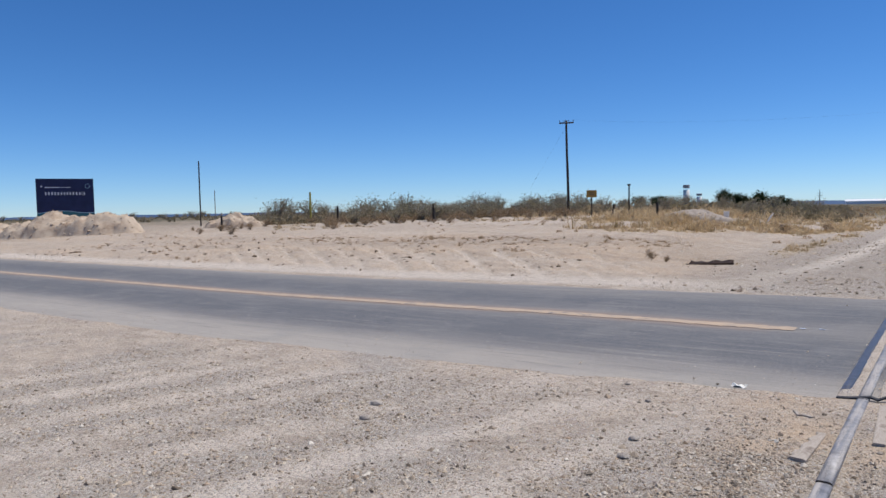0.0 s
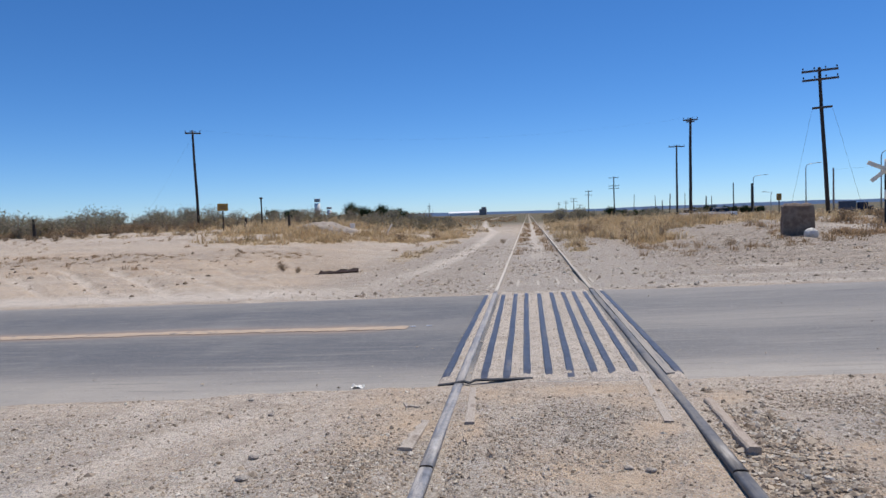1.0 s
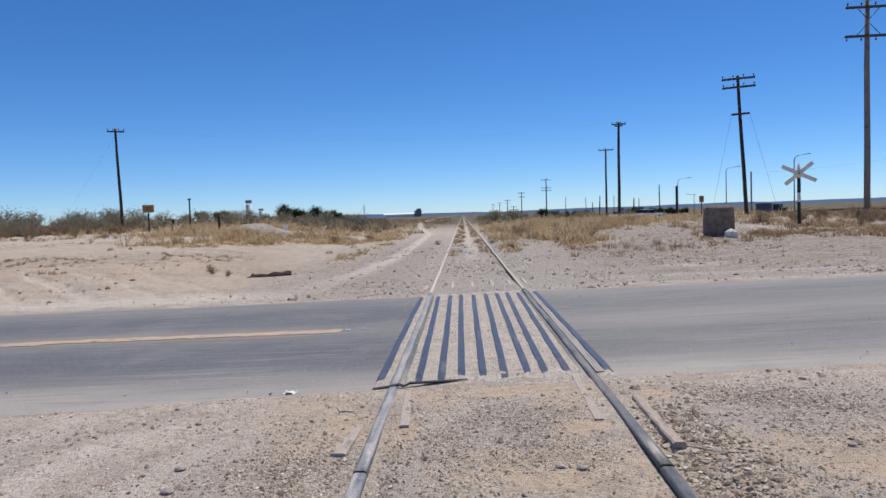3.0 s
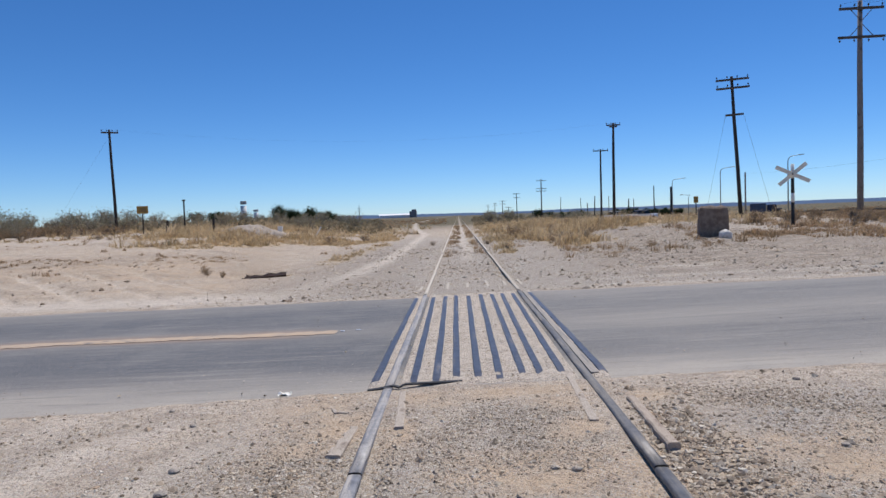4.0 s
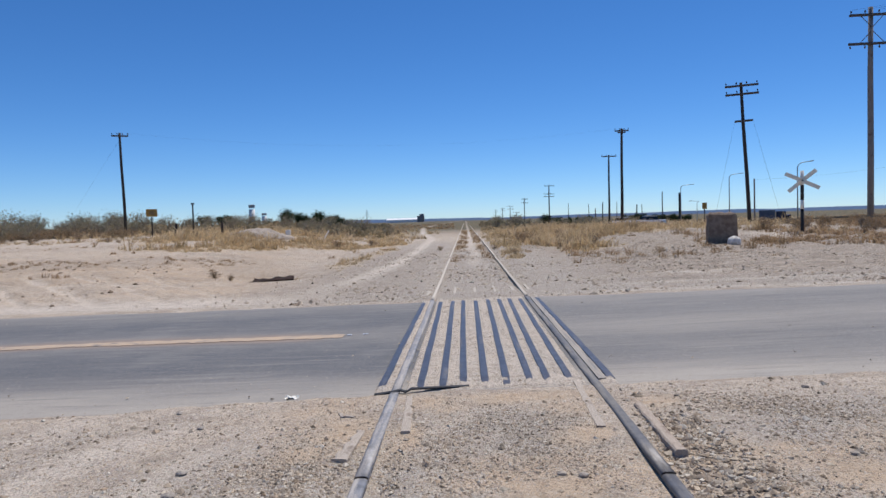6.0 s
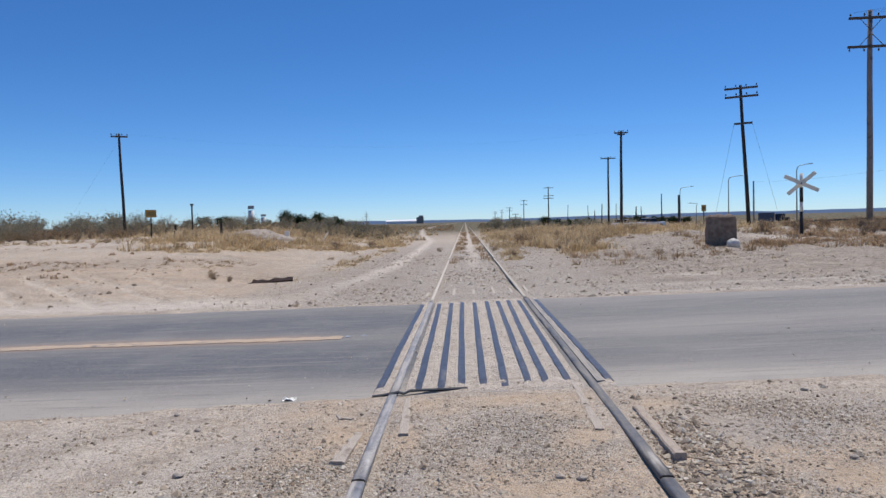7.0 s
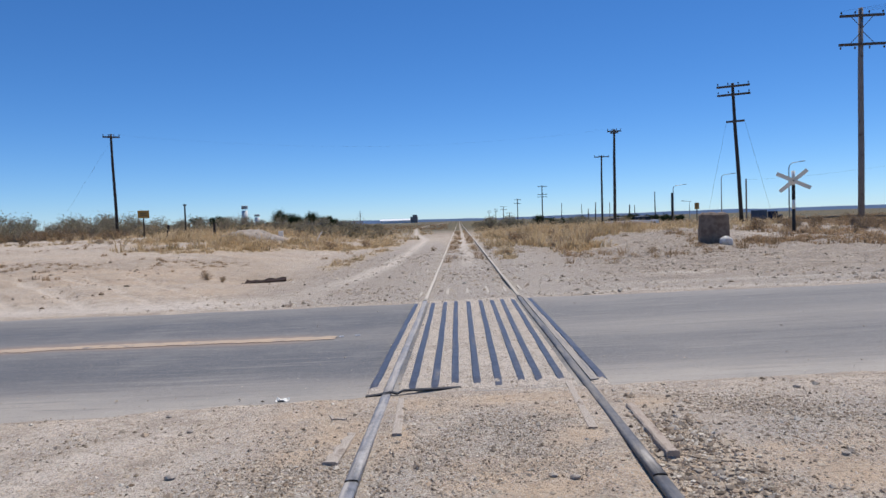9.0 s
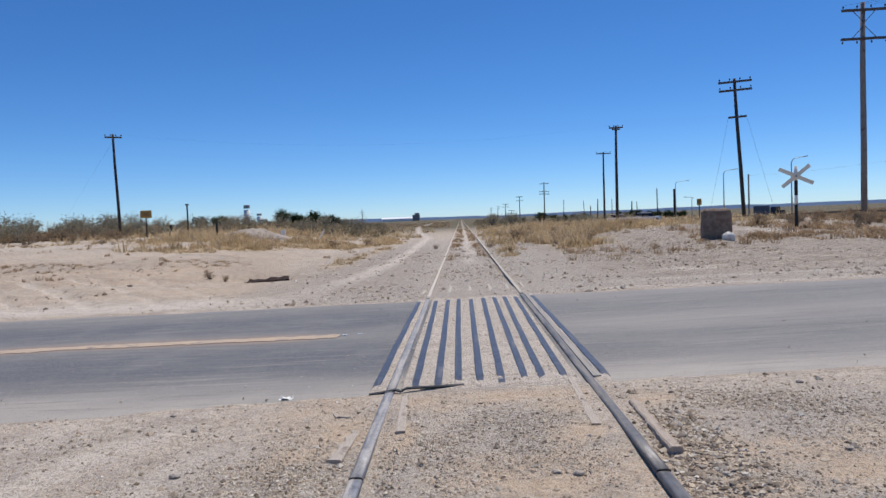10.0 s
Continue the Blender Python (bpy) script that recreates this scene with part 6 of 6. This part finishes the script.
trees = [shrub_kind("tree", 380 + k, 5.2, 4.4, 18, 2400, 0.26, M_TREE, M_BARK, "dark green tree with a dense rounded crown", "tree", "trees on the plain", "crown", "trunk") for k in range(3)]
where = []
for az, r, k in ((-14.7, 210, 0.98), (-14.0, 215, 0.72), (-13.4, 215, 0.68), (-12.8, 215, 0.62), (-12.2, 215, 0.78), (-11.5, 220, 0.62), (-10.9, 220, 0.66), (-10.3, 222, 0.55), (-19.3, 105, 0.42), (-21.2, 150, 0.5), (-19.9, 200, 0.6),
                 (6.7, 172, 0.55), (7.3, 170, 0.48), (7.9, 175, 0.42), (8.6, 190, 0.42), (9.3, 190, 0.40), (10.2, 200, 0.42)):
    where.append((*place(az, r), k))
for k in range(17):
    where.append((*place(13.2 + 0.30 * k + rnd.uniform(-0.1, 0.1), 235 + rnd.uniform(-6, 6)), rnd.uniform(0.3, 0.5)))
plant_out(trees, where, (0.85, 1.1))


# ---------------------------------------------------------------- far buildings and vehicles
def build_tower(az, r, w, h, label):
    x, y = place(az, r)
    s = thing("water_tower", pose(x, y, at_ground(x, y) - 0.3, 0, 0, 10), label, "tower", "towers on the plain")
    bm = bmesh.new()
    tube(bm, [(0, 0, 0), (0, 0, h * 0.8)], [w * 0.47, w * 0.45], 12)
    part("shaft", bm, M_TOWER, s, "pale rendered shaft", True)
    bm = bmesh.new()
    tube(bm, [(0, 0, h * 0.86), (0, 0, h * 0.87), (0, 0, h), (0, 0, h + 0.08)], [w * 0.45, w * 0.47, w * 0.47, w * 0.4], 12)
    part("tank", bm, M_WALL_GREY, s, "grey tank")


build_tower(-17.55, 260, 2.4, 8.4, "pale round water tower with a dark tank")
build_tower(-16.6, 250, 1.9, 5.0, "small grey tower beside the water tower")


def build_shed():
    x, y = place(-5.2, 800)
    s = thing("shed", pose(x, y, at_ground(x, y), 0, 0, 4), "long low shed with a white sheet roof far off", "shed")
    bm = bmesh.new()
    box(bm, 38, 12, 3.0, Matrix.Translation((0, 0, 1.5)))
    part("wall", bm, M_SHED, s, "white sheet metal wall")
    bm = bmesh.new()
    for sgn in (-1, 1):
        box(bm, 40, 6.6, 0.25, pose(0, sgn * 3.1, 3.9, -sgn * 16, 0, 0))
    part("roof", bm, M_SHED, s, "white sheet metal roof")
    x, y = place(-3.75, 780)
    t = thing("silo", pose(x, y, at_ground(x, y)), "dark tower building beside the shed", "silo")
    bm = bmesh.new()
    box(bm, 8, 8, 7.0, Matrix.Translation((0, 0, 3.5)), 0.1)
    box(bm, 5, 5, 2.2, Matrix.Translation((1, 0, 8.0)), 0.1)
    part("body", bm, M_WALL_DARK, t)
    x, y = place(-8.25, 420)
    p = thing("lattice_mast", pose(x, y, at_ground(x, y)), "thin steel mast with two arms on the plain", "mast")
    bm = bmesh.new()
    tube(bm, [(0, 0, 0), (0, 0, 8.5)], [0.28, 0.14], 6)
    part("mast", bm, M_POLE_GREY, p)
    for h in (5.2, 6.6):
        bm = bmesh.new()
        box(bm, 2.6, 0.15, 0.2, Matrix.Translation((0, 0, h)))
        part("crossarm", bm, M_POLE_GREY, p)


build_shed()


def build_cabinet():
    x, y = place(-14.75, 49)
    bm = bmesh.new()
    box(bm, 0.34, 0.3, 0.62, Matrix.Translation((0, 0, 0.28)), 0.02)
    ob = part("marker_block", bm, M_WHITE)
    ob.matrix_basis = pose(x, y, at_ground(x, y), 0, 0, 12)
    tagged(ob, "small white painted marker block beside the gravel heap", "marker")


build_cabinet()


def car(az, r, turn, paint, label, scale=1.0, van=False):
    x, y = place(az, r)
    s = thing("car", pose(x, y, at_ground(x, y), 0, 0, turn), label, "car", "vehicles on the far road")
    s.scale = (scale,) * 3
    bm = bmesh.new()
    box(bm, 4.2, 1.7, 0.62, Matrix.Translation((0, 0, 0.62)), 0.14)
    part("body", bm, paint, s)
    bm = bmesh.new()
    cab = 3.0 if van else 2.2
    r_ = bmesh.ops.create_cube(bm, size=1, matrix=Matrix.Translation((-0.25, 0, 1.18)) @ Matrix.Diagonal((cab, 1.55, 0.55, 1)))
    for v in r_["verts"]:
        if v.co.z > 1.2:
            v.co.x = -0.25 + (v.co.x + 0.25) * 0.74
            v.co.y *= 0.86
    part("cabin", bm, M_WINDOW, s, "dark glazed cabin")
    bm = bmesh.new()
    box(bm, cab * 0.74, 1.36, 0.06, Matrix.Translation((-0.25, 0, 1.47)), 0.02)
    part("roof", bm, paint, s)
    for wx in (-1.3, 1.3):
        for wy in (-0.8, 0.8):
            bm = bmesh.new()
            bmesh.ops.create_cone(bm, cap_ends=True, segments=14, radius1=0.32, radius2=0.32, depth=0.2, matrix=pose(wx, wy, 0.32, 90))
            part("wheel", bm, M_TYRE, s)
    return s


car(15.1, 105, 20, M_CAR, "white car parked beyond the dry grass")
car(12.95, 120, 40, M_CAR, "white car parked beyond the dry grass")


def build_truck():
    x, y = place(24.3, 150)
    s = thing("truck", pose(x, y, at_ground(x, y) + 0.0, 0, 0, -22), "dark blue truck with a grey box body by the far road", "truck")
    bm = bmesh.new()
    box(bm, 2.9, 2.2, 1.7, Matrix.Translation((-1.9, 0, 1.35)), 0.05)
    part("box_body", bm, M_GREYBOX, s, "grey box body")
    bm = bmesh.new()
    box(bm, 1.7, 2.1, 1.5, Matrix.Translation((0.55, 0, 1.2)), 0.15)
    box(bm, 1.1, 1.9, 0.75, Matrix.Translation((1.8, 0, 0.85)), 0.12)
    part("cab", bm, M_BLUE, s, "dark blue cab")
    bm = bmesh.new()
    box(bm, 0.05, 1.7, 0.5, Matrix.Translation((1.42, 0, 1.6)), 0.01)
    part("windscreen", bm, M_WINDOW, s)
    for wx in (-2.6, -1.2, 1.5):
        for wy in (-0.95, 0.95):
            bm = bmesh.new()
            bmesh.ops.create_cone(bm, cap_ends=True, segments=14, radius1=0.45, radius2=0.45, depth=0.28, matrix=pose(wx, wy, 0.45, 90))
            part("wheel", bm, M_TYRE, s)


build_truck()


def build_far_road():
    """The road that runs beside the track, with its low rail."""
    ys = np.linspace(34, 420, 120)
    xs0 = 22.5 + 0 * ys
    V, F = [], []
    for y_, x0 in zip(ys, xs0):
        for dx in (0, 2.0, 4.0, 6.5):
            V.append((x0 + dx, y_, at_ground(x0 + dx, y_) + 0.05))
    for i in range(len(ys) - 1):
        for j in range(3):
            F.append((i * 4 + j, i * 4 + j + 1, i * 4 + j + 5, i * 4 + j + 4))
    tagged(new("road_2", raw_mesh("road_2", V, F, M_ASPHALT, flat=False)), "dusty asphalt road running beside the railway", "road", kind="structure")
    x0 = 22.0
    g = thing("guard_rail", Matrix(), "low dark steel guard rail beside the far road", "guard rail")
    bm = bmesh.new()
    tube(bm, [(x0, y_, at_ground(x0, y_) + 0.36) for y_ in np.linspace(33, 110, 30)], 0.05, 5)
    part("beam", bm, M_POLE, g)
    for y_ in np.arange(34, 110, 4.0):
        bm = bmesh.new()
        box(bm, 0.09, 0.09, 0.6, Matrix.Translation((x0 + 0.06, float(y_), at_ground(x0, float(y_)) + 0.15)), 0.01)
        part("post", bm, M_POLE, g)


build_far_road()
pe = pole_e.matrix_basis.translation
wx, wy = place(22.72, 62)
wire([Vector((wx, wy, at_ground(wx, wy) + 3.73)), Vector((*place(38, 52), 4.9))], 0.35, label="thin sagging service wire above the far road")
for s in (-0.95, -0.35, 0.35, 0.95):
    wire([pe + Vector((s, -0.2, 10.55)), pe + Vector((s + 12, -20, 9.9))], 0.5, r=0.005)
pl, pb = pole_l.matrix_basis, pole_b.matrix_basis
for s in (-0.55, 0.55):
    wire([pl @ Vector((s, -0.1, 8.2)), pb @ Vector((s, -0.1, 9.1))], 1.3, r=0.0012)
